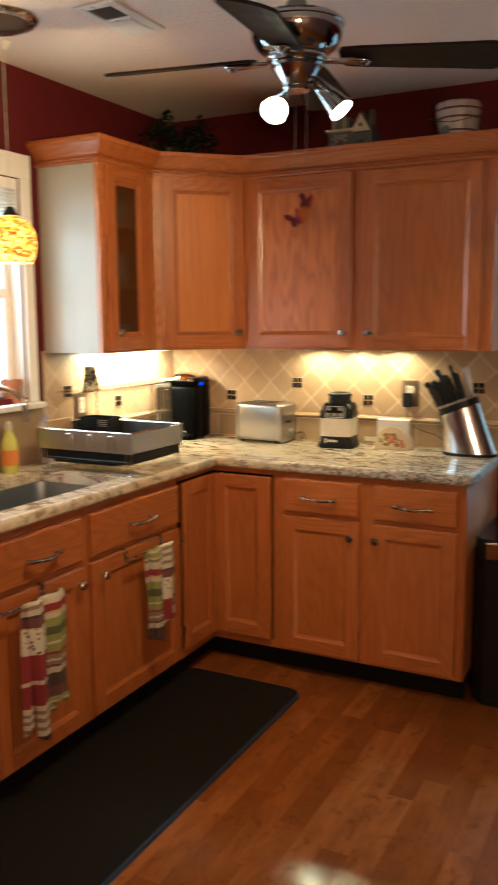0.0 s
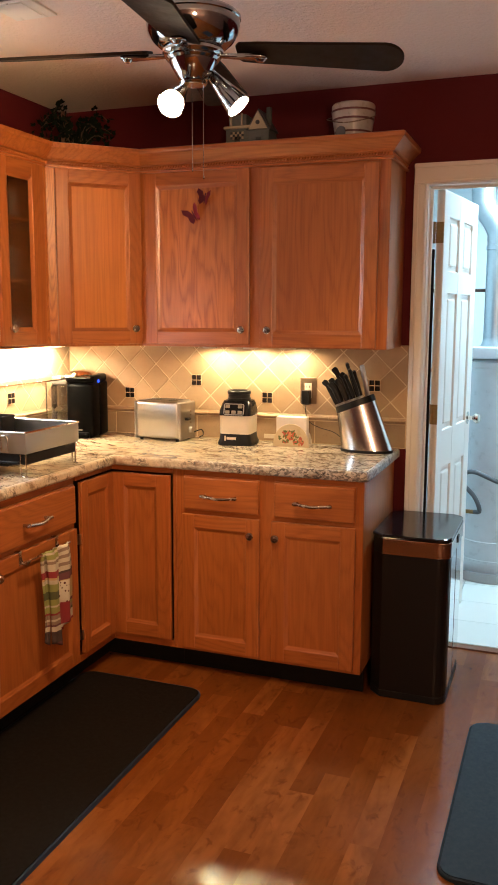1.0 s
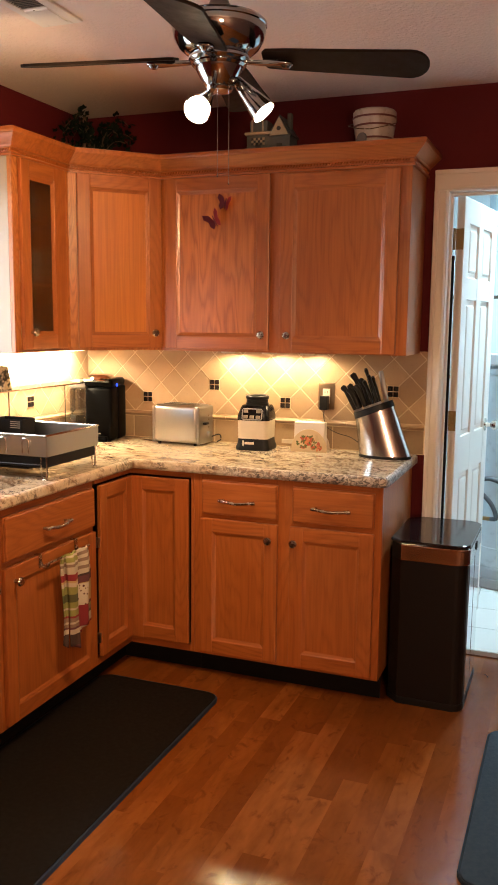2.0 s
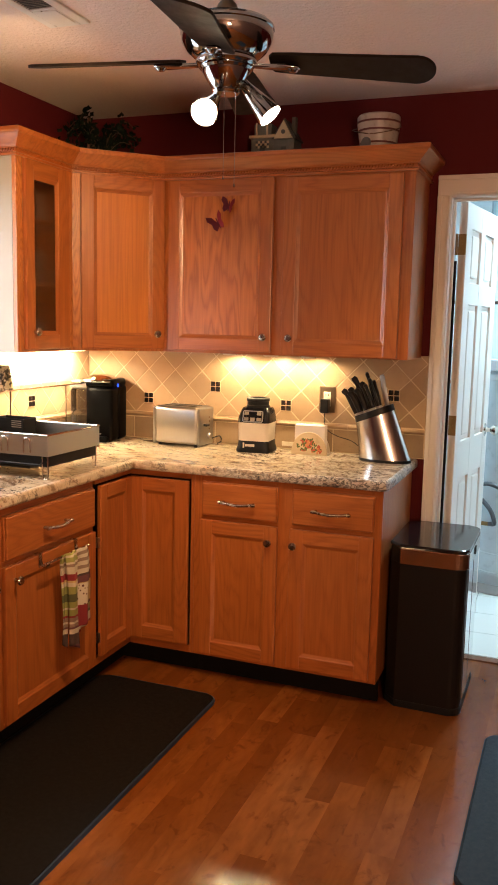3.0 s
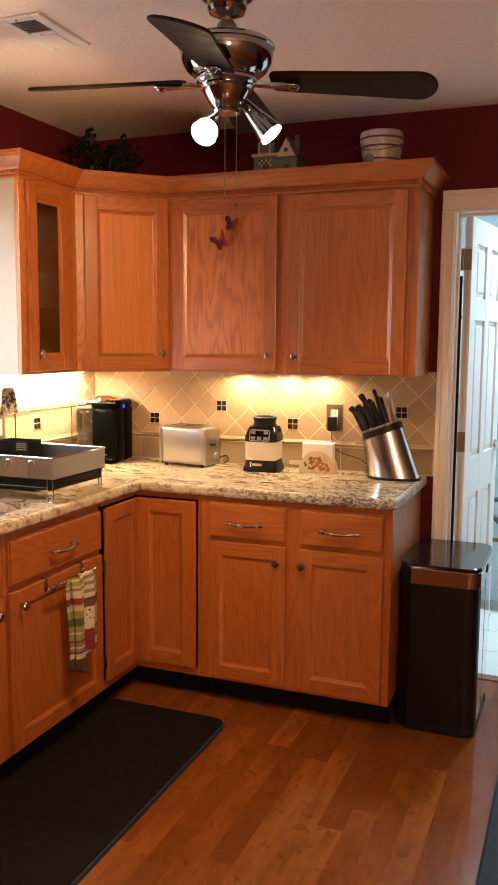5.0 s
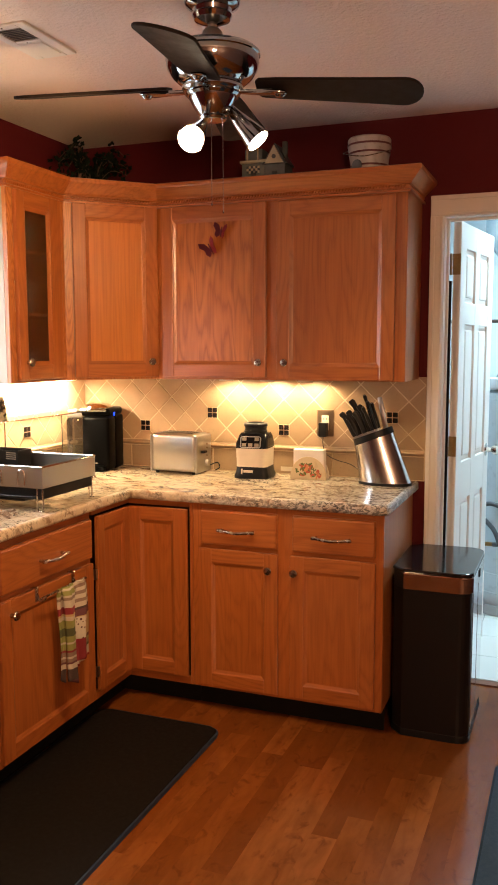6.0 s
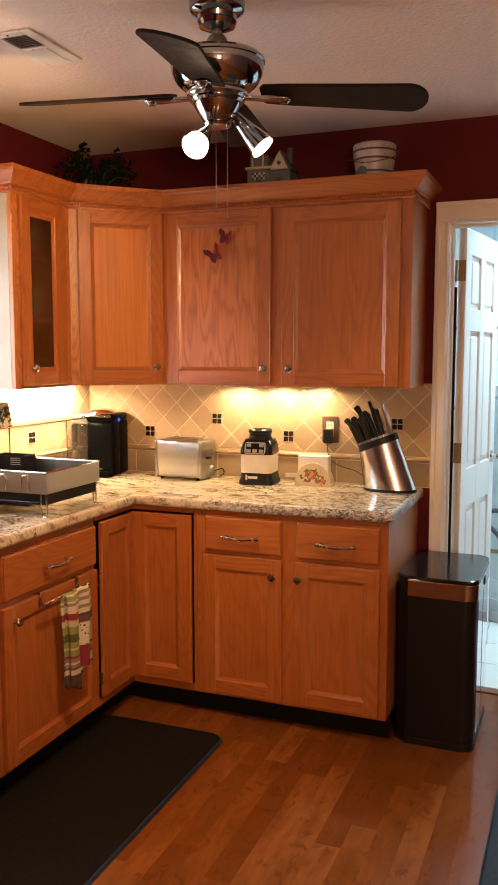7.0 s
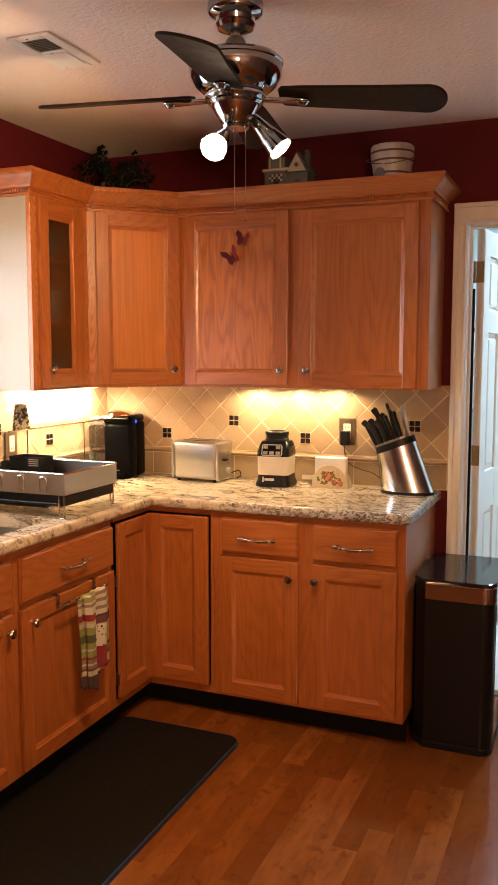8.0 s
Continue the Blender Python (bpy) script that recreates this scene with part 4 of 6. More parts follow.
# ---------------------------------------------------------------- ceiling things
def ceiling_fan():
    f = thing("ceiling_fan", pose(FAN[0] + 0.003, FAN[1], CH), "polished nickel ceiling fan with dark walnut blades and lit spots", "ceiling fan")
    part("canopy", rev([(0, -0.001), (0.078, -0.001), (0.078, -0.022), (0.074, -0.030), (0.055, -0.040), (0.052, -0.050), (0.056, -0.056), (0.050, -0.068), (0.030, -0.076), (0.013, -0.080), (0, -0.080)], 36), NICKEL, f, "", None, True)
    part("downrod", rev([(0.0125, -0.078), (0.0125, -0.088), (0.020, -0.090), (0.027, -0.098), (0.034, -0.120), (0.037, -0.136), (0.038, -0.145), (0, -0.145)], 28), plain("brushed_nickel_collar", (0.30, 0.29, 0.27), 0.35, 0.9, 0.1, 30, 0), f, "", None, True)
    part("motor_housing", rev([(0, -0.132), (0.04, -0.133), (0.095, -0.139), (0.124, -0.147), (0.134, -0.156), (0.134, -0.163), (0.131, -0.166), (0.131, -0.176), (0.126, -0.200), (0.112, -0.222), (0.092, -0.238), (0.078, -0.244), (0, -0.244)], 44), NICKEL, f, "", None, True)
    part("switch_housing", rev([(0, -0.238), (0.080, -0.240), (0.086, -0.247), (0.086, -0.254), (0.079, -0.262), (0.075, -0.264), (0.077, -0.268), (0.071, -0.274), (0, -0.276)], 40), NICKEL, f, "", None, True)
    part("light_cup", rev([(0.068, -0.2765), (0.066, -0.284), (0.052, -0.308), (0.039, -0.328), (0.036, -0.330), (0.040, -0.334), (0.036, -0.340), (0.020, -0.343), (0, -0.343)], 40), NICKEL, f, "tapered nickel light cup", Matrix.Translation((0, 0, 0.004)), True)
    zb = -0.254
    tilt = Matrix.Translation((0, 0, zb)) @ Matrix.Rotation(radians(1.4), 4, Vector((-0.4, 0.917, 0))) @ Matrix.Rotation(radians(2.5), 4, Vector((0.917, 0.4, 0))) @ Matrix.Translation((0, 0, -zb))
    droop = Matrix.Translation((0, 0, zb)) @ pose(0, 0, 0, 0, 2.3) @ Matrix.Translation((0, 0, -zb))
    for k in range(4):
        a = FAN_TURN + 90 * k
        turn = tilt @ pose(0, 0, 0, 0, 0, a) @ droop
        # bracket
        bm = bmesh.new()
        out = [(0.072, -0.011), (0.105, -0.011), (0.135, -0.015), (0.170, -0.021), (0.192, -0.022), (0.206, -0.015), (0.210, 0)]
        add_prism(bm, out + [(x, -y) for x, y in out[:-1]][::-1], zb - 0.007, zb + 0.003, 0.0045, 3)
        add_rev(bm, [(0, -0.013), (0.010, -0.012), (0.016, -0.006), (0.016, 0.004), (0, 0.005)], 18, Matrix.Translation((0.190, 0, zb - 0.002)))
        b = part("blade_bracket", bm, NICKEL, f, "polished nickel blade bracket", turn, True)
        out = [(0.124, -0.034), (0.134, -0.050), (0.19, -0.055), (0.40, -0.065), (0.53, -0.074)]
        out += [(0.53 + 0.052 * math.sin(radians(t)), -0.074 * math.cos(radians(t))) for t in range(15, 180, 15)]
        out += [(x, -y) for x, y in out[:5]][::-1]
        bm = prism(out, -0.004, 0.004, 0.0012, 1)
        part("blade", bm, BLADE, f, "dark walnut fan blade", turn @ Matrix.Translation((0, 0, zb + 0.010)) @ pose(0, 0, 0, -12.5), False)
    # spot heads: (centre of the mouth, axis)
    for mouth, d in (((0.002, -0.150, -0.419), (0.12, -0.84, -0.50)), ((0.119, 0.045, -0.392), (0.66, 0.05, -0.74))):
        d = Vector(d).normalized()
        m = Matrix.Translation(mouth) @ d.to_track_quat("Z", "Y").to_matrix().to_4x4()
        h = part("spot_head", rev([(0.010, -0.135), (0.014, -0.130), (0.018, -0.10), (0.026, -0.06), (0.034, -0.02), (0.038, 0.0), (0.0365, 0.0), (0.033, -0.02), (0.024, -0.06), (0.015, -0.10), (0, -0.10)], 40), NICKEL, f, "polished nickel spot head", m, True)
        part("bulb", rev([(0, -0.08), (0.013, -0.076), (0.016, -0.06), (0.026, -0.032), (0.0325, -0.008), (0.031, -0.002), (0.024, 0.004), (0.012, 0.007), (0, 0.008)], 40), BULB, h, "lit frosted bulb", None, True)
        back = Vector(mouth) - d * 0.115
        part("arm", tube(arc([(back.x * 0.35, back.y * 0.35, -0.315), (back.x * 0.7, back.y * 0.7, back.z + 0.012), tuple(back)], 5), 0.006, 8), BRASS, f, "", None, True)
    right = Vector((0.917, 0.40, 0))
    for s, z in ((-0.004, -0.56), (0.028, -0.58)):
        p = right * s
        bm = tube([(p.x, p.y, -0.32), (p.x, p.y, z)], 0.0008, 5)
        add_rev(bm, [(0, z - 0.012), (0.0025, z - 0.008), (0.002, z - 0.002), (0, z)], 8, Matrix.Translation((p.x, p.y, 0)))
        part("pull_chain", bm, NICKEL, f, "thin pull chain")
    return f


FAN_TURN = 12.0
ceiling_fan()

vent = thing("ceiling_vent", pose(0, 0, 0), "white ceiling air vent with dark louvres", "vent")
vx0, vx1, vy0, vy1 = 0.624, 0.779, -1.491, -1.201
bm = bmesh.new()
for b in ((vx0, vx0 + 0.03, vy0, vy1), (vx1 - 0.034, vx1, vy0, vy1), (vx0 + 0.03, vx1 - 0.034, vy0, vy0 + 0.032), (vx0 + 0.03, vx1 - 0.034, vy1 - 0.155, vy1)):
    add_box(bm, *b, CH - 0.009, CH - 0.001, 0.002)
part("frame", bm, WHITE, vent)
part("duct_back", box(vx0 + 0.03, vx1 - 0.034, vy0 + 0.032, vy1 - 0.155, CH - 0.0025, CH - 0.001, 0), BLACK, vent, "dark duct behind the louvres")
for k in range(8):
    y = vy0 + 0.040 + k * 0.0122
    part("louvre", add_box(bmesh.new(), -0.044, 0.044, -0.004, 0.004, -0.0006, 0.0006), GREY_PLASTIC, vent, "", pose((vx0 + vx1) / 2 - 0.002, y, CH - 0.006, 35))
for x, y in ((0.69, vy0 + 0.015), (0.69, vy1 - 0.145)):
    part("screw", rev([(0, -0.0015), (0.003, -0.001), (0.004, 0)], 10), PEWTER, vent, "", pose(x, y, CH - 0.009))
part("damper_plate", box(vx0 + 0.034, vx1 - 0.038, vy1 - 0.145, vy1 - 0.03, CH - 0.0125, CH - 0.0088, 0.001), WHITE, vent)

fl = thing("ceiling_light", pose(0.345, -1.535, CH) @ Matrix.Diagonal((0.95, 0.95, 0.6, 1)), "unlit round ceiling light with a metal rim", "ceiling light")
part("rim", rev([(0, -0.001), (0.135, -0.001), (0.14, -0.012), (0.13, -0.028), (0.115, -0.034), (0.112, -0.03)], 40), PEWTER, fl, "", None, True)
part("shade", rev([(0.113, -0.030), (0.10, -0.05), (0.07, -0.064), (0.03, -0.072), (0, -0.073)], 36), plain("amber_glass_shade", (0.10, 0.065, 0.045), 0.15, bump=0), fl, "", None, True)

# lamps under the wall units
for x in (0.86, 1.06, 1.24):
    pk = thing("puck_light", pose(x, -0.13, UZ0), "small lit puck light under the wall cabinet", "cabinet light", "under-cabinet lights")
    part("housing", rev([(0, -0.0005), (0.034, -0.0005), (0.034, -0.012), (0.028, -0.014), (0.028, -0.012)], 24), WHITE_PLASTIC, pk, "", None, True)
    part("lens", rev([(0.028, -0.012), (0.015, -0.0145), (0, -0.015)], 20), PUCK, pk, "glowing lens", None, True)
bar = thing("light_bar", pose(0.10, -0.47, UZ0), "lit light bar under the corner wall cabinets", "cabinet light", "under-cabinet lights")
part("housing", box(-0.035, 0.035, -0.30, 0.30, -0.012, -0.0005), WHITE_PLASTIC, bar)
part("lens", box(-0.028, 0.028, -0.29, 0.29, -0.016, -0.012, 0.001), PUCK, bar, "glowing lens")


# ---------------------------------------------------------------- on the worktop
def toaster():
    t = thing("toaster", pose(0.50, -0.04, CT, 0, 0, -3), "brushed steel two-slot toaster on the worktop", "toaster")
    w, d, h = 0.252, 0.155, 0.19
    bm = bmesh.new()
    add_box(bm, 0.012, w - 0.012, -d, 0, 0.012, h, 0.018, 4)
    part("body", bm, STEEL_V, t, "brushed steel wrap", None, True)
    for x in (0.0, w - 0.016):
        part("end_cap", box(x, x + 0.016, -d + 0.004, -0.004, 0.008, h - 0.006, 0.007, 3), STEEL, t)
    for y in (-0.105, -0.05):
        part("slot", box(0.045, w - 0.045, y - 0.013, y + 0.013, h - 0.004, h + 0.0012, 0), BLACK, t, "dark toasting slot")
    part("dial", rev([(0, 0), (0.016, 0), (0.015, 0.010), (0.012, 0.013), (0, 0.013)], 24), STEEL, t, "", pose(w, -0.055, 0.05, 0, 90), True)
    part("lever", box(w, w + 0.02, -0.115, -0.085, 0.10, 0.112, 0.003), BLACK, t)
    for k in range(4):
        part("button", rev([(0, 0), (0.004, 0), (0.004, 0.003), (0, 0.0035)], 10), CHROME, t, "", pose(w, -0.055, 0.085 + 0.018 * k, 0, 90))
    for x in (0.03, w - 0.03):
        for y in (-d + 0.025, -0.025):
            part("foot", rev([(0, 0), (0.008, 0), (0.009, 0.013), (0, 0.013)], 12), BLACK, t, "", pose(x, y, 0))
    part("cord", tube(arc([(w - 0.01, -0.02, 0.03), (w + 0.03, 0.0, 0.045), (w + 0.035, 0.01, 0.02), (w + 0.01, 0.02, 0.005)], 4), 0.003, 6), BLACK, t)


toaster()


def coffee_maker():
    c = thing("coffee_maker", pose(0.088, -0.048, CT, 0, 0, 12), "black single-cup coffee maker with a silver lid and side tank", "coffee maker")
    w, d, h = 0.168, 0.22, 0.335
    part("body", box(0.026, w, -d * 0.55, 0, 0, 0.262, 0.012, 3), COFFEE, c, "", None, True)
    part("front_panel", box(0.030, w - 0.004, -d, -d * 0.50, 0.0, 0.262, 0.016, 3), COFFEE, c, "", None, True)
    bm = bmesh.new()
    add_box(bm, 0.026, w, -d + 0.004, -0.01, 0.262, 0.30, 0.014, 3)
    part("lid", bm, COFFEE, c, "glossy lid", None, True)
    part("lid_plate", rev([(1.0, 0), (0.92, 0.35), (0.7, 0.7), (0.35, 0.93), (0, 1.0)], 28), CHROME, c, "silver domed lid", Matrix.Translation((w / 2 - 0.006, -d / 2 - 0.006, 0.294)) @ Matrix.Diagonal((0.074, 0.098, 0.030, 1)), True)
    part("lid_handle", tube(arc([(0.008, -d + 0.03, 0.285), (0.02, -d - 0.012, 0.292), (w / 2, -d - 0.022, 0.294), (w - 0.03, -d - 0.012, 0.292), (w - 0.015, -d + 0.03, 0.285)], 5), 0.007, 10), NICKEL, c, "chrome lid handle", None, True)
    part("power_light", rev([(0, 0), (0.0085, 0), (0.0085, 0.003), (0, 0.004)], 18), LED, c, "glowing blue power light", pose(w - 0.001, -d + 0.075, 0.270, 0, 90))
    for k in range(3):
        part("button", box(w - 0.075 + k * 0.02, w - 0.063 + k * 0.02, -d + 0.02, -d + 0.035, 0.2995, 0.3025, 0.001), GREY_PLASTIC, c)
    t = part("water_tank", box(-0.064, 0.024, -0.180, -0.02, 0.03, 0.25, 0.012, 3), glass_mat("smoky_tank_plastic", (0.62, 0.62, 0.64), 0.06), c, "smoky clear water tank", None, True)
    t.visible_shadow = False
    part("tank_lid", box(-0.066, 0.025, -0.182, -0.018, 0.251, 0.290, 0.014, 3), SILVER, c, "silver tank lid", None, True)
    part("tank_base", box(-0.066, 0.025, -0.182, -0.018, 0, 0.03, 0.005, 2), COFFEE, c)
    part("label_bar", box(0.075, 0.108, -d - 0.0008, -d + 0.001, 0.036, 0.042, 0), GREY_PLASTIC, c)
    part("drip_tray", box(0.02, w - 0.02, -d - 0.03, -d + 0.005, 0, 0.028, 0.008, 2), COFFEE, c)


coffee_maker()


def blender_base():
    b = thing("blender", pose(1.0, -0.125, CT, 0, 0, 4) @ Matrix.Diagonal((0.87, 0.87, 0.95, 1)), "black and cream blender motor base without its jug", "blender")

    def ring(bm, levels):
        loops = []
        for z, hw, hd, sy in levels:
            loops.append([bm.verts.new((x, y + sy, z)) for x, y in rounded(-hw, hw, -hd, hd, 0.028, 5)])
        for p, q in zip(loops, loops[1:]):
            for k in range(len(p)):
                j = (k + 1) % len(p)
                bm.faces.new((p[k], p[j], q[j], q[k]))
        bm.faces.new(loops[0][::-1])
        bm.faces.new(loops[-1])
        return bm

    part("foot_ring", ring(bmesh.new(), [(0.0, 0.092, 0.092, 0), (0.012, 0.093, 0.093, 0), (0.030, 0.086, 0.086, 0), (0.055, 0.083, 0.083, 0)]), BLACK, b, "black skirt", None, True)
    part("body", ring(bmesh.new(), [(0.0555, 0.083, 0.083, 0), (0.10, 0.084, 0.084, 0.0), (0.143, 0.085, 0.084, 0)]), WHITE_PLASTIC, b, "cream plastic middle", None, True)
    part("head", ring(bmesh.new(), [(0.1435, 0.087, 0.086, 0), (0.165, 0.086, 0.085, 0.0), (0.198, 0.079, 0.068, 0.010), (0.212, 0.072, 0.060, 0.012)]), BLACK_GLOSS, b, "black head", None, True)
    part("collar", rev([(0, 0.21), (0.062, 0.21), (0.062, 0.222), (0.058, 0.225), (0.058, 0.240), (0.063, 0.244), (0.063, 0.256), (0.057, 0.260), (0.046, 0.258), (0.046, 0.235), (0, 0.235)], 32), BLACK, b, "", pose(0, 0.012, 0), True)
    m = pose(0, -0.0855, 0.160, -16)
    p = part("control_panel", prism(rounded(-0.055, 0.055, -0.026, 0.030, 0.010), 0, 0.003, 0.001), STEEL, b, "steel framed control panel", m @ pose(0, -0.001, 0.012, 90))
    for k, (x, z) in enumerate([(-0.034, 0.016), (0.034, 0.016), (-0.034, -0.012), (0, -0.012), (0.034, -0.012)]):
        part("button", box(x - 0.012, x + 0.012, z - 0.008, z + 0.008, 0.0034, 0.006, 0.002), GREY_PLASTIC, p)
    part("panel_face", box(-0.050, 0.050, -0.022, 0.026, 0.0028, 0.0036, 0), BLACK_GLOSS, p)
    part("display", box(-0.016, 0.016, 0.008, 0.024, 0.003, 0.0045, 0.001), BLACK_GLOSS, p)
    part("emblem", box(-0.05, -0.043, -0.0905, -0.0835, 0.022, 0.046, 0), WHITE_PLASTIC, b, "white emblem mark")
    part("emblem", box(-0.038, 0.012, -0.0900, -0.0835, 0.029, 0.040, 0), WHITE_PLASTIC, b, "white emblem mark")


blender_base()


def napkin_holder():
    n = thing("napkin_holder", pose(1.256, -0.108, CT, 0, 0, 3) @ Matrix.Diagonal((0.90, 0.9, 0.95, 1)), "white half-round napkin holder painted with red flowers", "napkin holder")
    arcs = [(0.092 * math.cos(radians(a)), 0.012 + 0.098 * math.sin(radians(a))) for a in range(0, 181, 12)]
    out = [(0.092, 0.0)] + arcs + [(-0.092, 0.0)]
    up = pose(0, 0, 0, 90)
    part("front_plate", prism(out, 0.028, 0.035, 0.002), plain("cream_glaze_plate", (0.60, 0.49, 0.31), 0.3), n, "cream painted plate", up)
    part("back_plate", prism(out, -0.035, -0.028, 0.002), WHITE_PLASTIC, n, "", up)
    part("base", box(-0.09, 0.09, -0.03, 0.03, 0, 0.008, 0.001), WHITE_PLASTIC, n)
    rr = random.Random(3)
    reds = [plain("flower_red", (0.44, 0.09, 0.045), 0.4), plain("flower_orange", (0.62, 0.24, 0.10), 0.4), plain("leaf_green", (0.10, 0.13, 0.03), 0.4)]
    for k in range(78):
        a, r = radians(rr.uniform(12, 168)), rr.uniform(0.25, 0.85)
        if k < 20:
            x, z = rr.gauss(-0.012, 0.017), 0.052 + rr.gauss(0, 0.014)
        elif k < 31:
            x, z = rr.gauss(0.055, 0.01), 0.030 + rr.gauss(0, 0.007)
        else:
            x, z = 0.082 * r * math.cos(a), 0.012 + 0.086 * r * math.sin(a)
        if x * x / 0.0066 + (z - 0.012) ** 2 / 0.0076 > 0.96:
            continue
        s = rr.uniform(0.008, 0.015) if k < 31 else rr.uniform(0.006, 0.010)
        bm = bmesh.new()
        bmesh.ops.create_circle(bm, cap_ends=True, segments=7, radius=s)
        part("painted_petal" if k < 31 else "painted_leaf", bm, reds[(k % 3 == 0) if k < 31 else 2], n, "", pose(x, -0.0355 - 0.0001 * (k % 7), z, 90, 0, 0) @ pose(0, 0, 0, 0, 0, rr.uniform(0, 180)) @ Matrix.Diagonal((1, 0.5, 1, 1)))
    pile = thing("napkin_pile", pose(1.256, -0.108, CT, 0, 0, 3) @ Matrix.Diagonal((0.90, 0.9, 0.95, 1)), "white paper napkins standing in the holder", "napkins")
    paper = paint("white_paper", (0.78, 0.74, 0.68), 200, 0.2, 0.9)
    for k in range(9):
        y = -0.022 + k * 0.005
        dx, dz = rr.uniform(-0.002, 0.002), rr.uniform(-0.002, 0.001)
        part("napkin", box(-0.078 + dx, 0.078 + dx, y, y + 0.0042, 0.009, 0.142 + dz, 0.0012), paper, pile)


napkin_holder()


def knife_block():
    k = thing("knife_block", pose(1.604, -0.135, CT), "brushed steel oval knife block full of black-handled knives", "knife block")
    n = 32

    def ell(c, a, b, tilt):
        t = radians(tilt)
        return [Vector((c[0] + a * math.cos(q) * math.cos(t), c[1] + b * math.sin(q), c[2] + a * math.cos(q) * math.sin(t))) for q in (2 * math.pi * j / n for j in range(n))]

    def loft(loops, cap=True):
        bm = bmesh.new()
        vs = [[bm.verts.new(p) for p in l] for l in loops]
        for a, b in zip(vs, vs[1:]):
            for j in range(n):
                bm.faces.new((a[j], a[(j + 1) % n], b[(j + 1) % n], b[j]))
        if cap:
            bm.faces.new(vs[0][::-1])
            bm.faces.new(vs[-1])
        return bm

    part("base", loft([ell((0, 0, 0), 0.116, 0.068, 0), ell((0, 0, 0.012), 0.116, 0.068, 0)]), BLACK, k)
    part("body", loft([ell((0, 0, 0.012), 0.113, 0.066, 0), ell((-0.050, 0, 0.195), 0.090, 0.058, 21)]), STEEL_SLEEVE, k, "brushed steel sleeve", None, True)
    part("top_insert", loft([ell((-0.050, 0, 0.195), 0.092, 0.060, 21), ell((-0.058, 0, 0.222), 0.090, 0.058, 21)]), BLACK, k, "black slotted top", None, True)
    ax = Vector((-0.43, -0.02, 0.92)).normalized()
    sx = Vector((math.cos(radians(21)), 0, math.sin(radians(21))))
    rows = [(-0.074, -0.012, 0.128), (-0.052, -0.030, 0.108), (-0.034, 0.022, 0.165), (-0.022, -0.036, 0.112), (-0.008, 0.0, 0.132), (0.010, 0.024, 0.165), (0.012, -0.034, 0.118), (0.034, 0.0, 0.122), (-0.058, 0.014, 0.125), (0.030, -0.024, 0.135)]
    for u, v, L in rows:
        p = Vector((-0.058, 0, 0.222)) + sx * u + Vector((0, v, 0))
        ax = Vector((-0.36 + 1.9 * u + 1.3 * v, -0.05 + v, 0.92)).normalized()
        m = Matrix.Translation(p) @ ax.to_track_quat("Z", "Y").to_matrix().to_4x4()
        bm = tube([(0, -0.001, 0.010), (0, 0, 0.03), (0, 0.002, L * 0.55), (0, 0.001, L * 0.8), (0, -0.003, L - 0.008), (0, -0.006, L)], [0.0085, 0.010, 0.0112, 0.0098, 0.0125, 0.0085], 10)
        h = part("knife_handle", bm, BLACK, k, "black knife handle", m @ pose(0, 0, 0, 0, 0, 90 * (u > 0) + 300 * v) @ Matrix.Diagonal((0.72, 1.15, 1, 1)), True)
        part("bolster", box(-0.007, 0.007, -0.008, 0.008, -0.01, 0.009, 0.001), STEEL, h, "steel bolster")
    p = Vector((-0.058, 0, 0.222)) + sx * 0.062
    bm = bmesh.new()
    add_prism(bm, rounded(-0.007, 0.007, -0.010, 0.010, 0.005, 3), -0.01, 0.135, 0.004, 2)
    part("sharpening_steel", bm, STEEL, k, "polished steel handle", Matrix.Translation(p) @ Vector((-0.22, 0, 0.97)).to_track_quat("Z", "Y").to_matrix().to_4x4(), True)


knife_block()

# outlets
BRONZE = plain("bronze_plate", (0.20, 0.14, 0.09), 0.35, 0.8, 0.2, 40)


def outlet(name_m, label):
    o = thing("wall_outlet", name_m, label, "outlet", "wall outlets")
    part("cover_plate", box(-0.039, 0.039, -0.006, 0, -0.061, 0.061, 0.003, 2), BRONZE, o, "bronze cover plate")
    part("receptacle", box(-0.017, 0.017, -0.0085, -0.005, -0.034, 0.034, 0.003, 2), WHITE_PLASTIC, o, "cream receptacle")
    for s in (-0.019, 0.019):
        for x in (-0.006, 0.006):
            part("socket_slot", box(x - 0.0012, x + 0.0012, -0.0092, -0.008, s - 0.005, s + 0.005, 0), BLACK, o)
    return o


outlet(pose(1.300, -0.0105, 1.171), "bronze wall outlet with a black charger plugged in")
outlet(pose(WX + 0.0105, -0.785, 1.138, 0, 0, 90), "bronze wall outlet beside the dish rack")
ad = thing("phone_charger", pose(1.297, -0.0195, 1.142), "black plug-in charger with a thin cord", "charger")
part("body", box(-0.019, 0.019, -0.036, -0.001, -0.032, 0.032, 0.004, 2), BLACK, ad)
part("cord", tube(arc([(0, -0.02, -0.03), (0.0, -0.02, -0.07), (0.02, -0.03, -0.11), (0.07, -0.03, -0.135), (0.13, -0.03, -0.15), (0.18, -0.03, -0.18)], 5), 0.0018, 6), BLACK, ad)
tagged(new("label_strip", mesh_of("label_strip", box(1.085, 1.145, -0.0135, -0.0108, 0.940, 0.960, 0.001), WHITE_PLASTIC)), "small white plastic strip on the border tiles", "label")


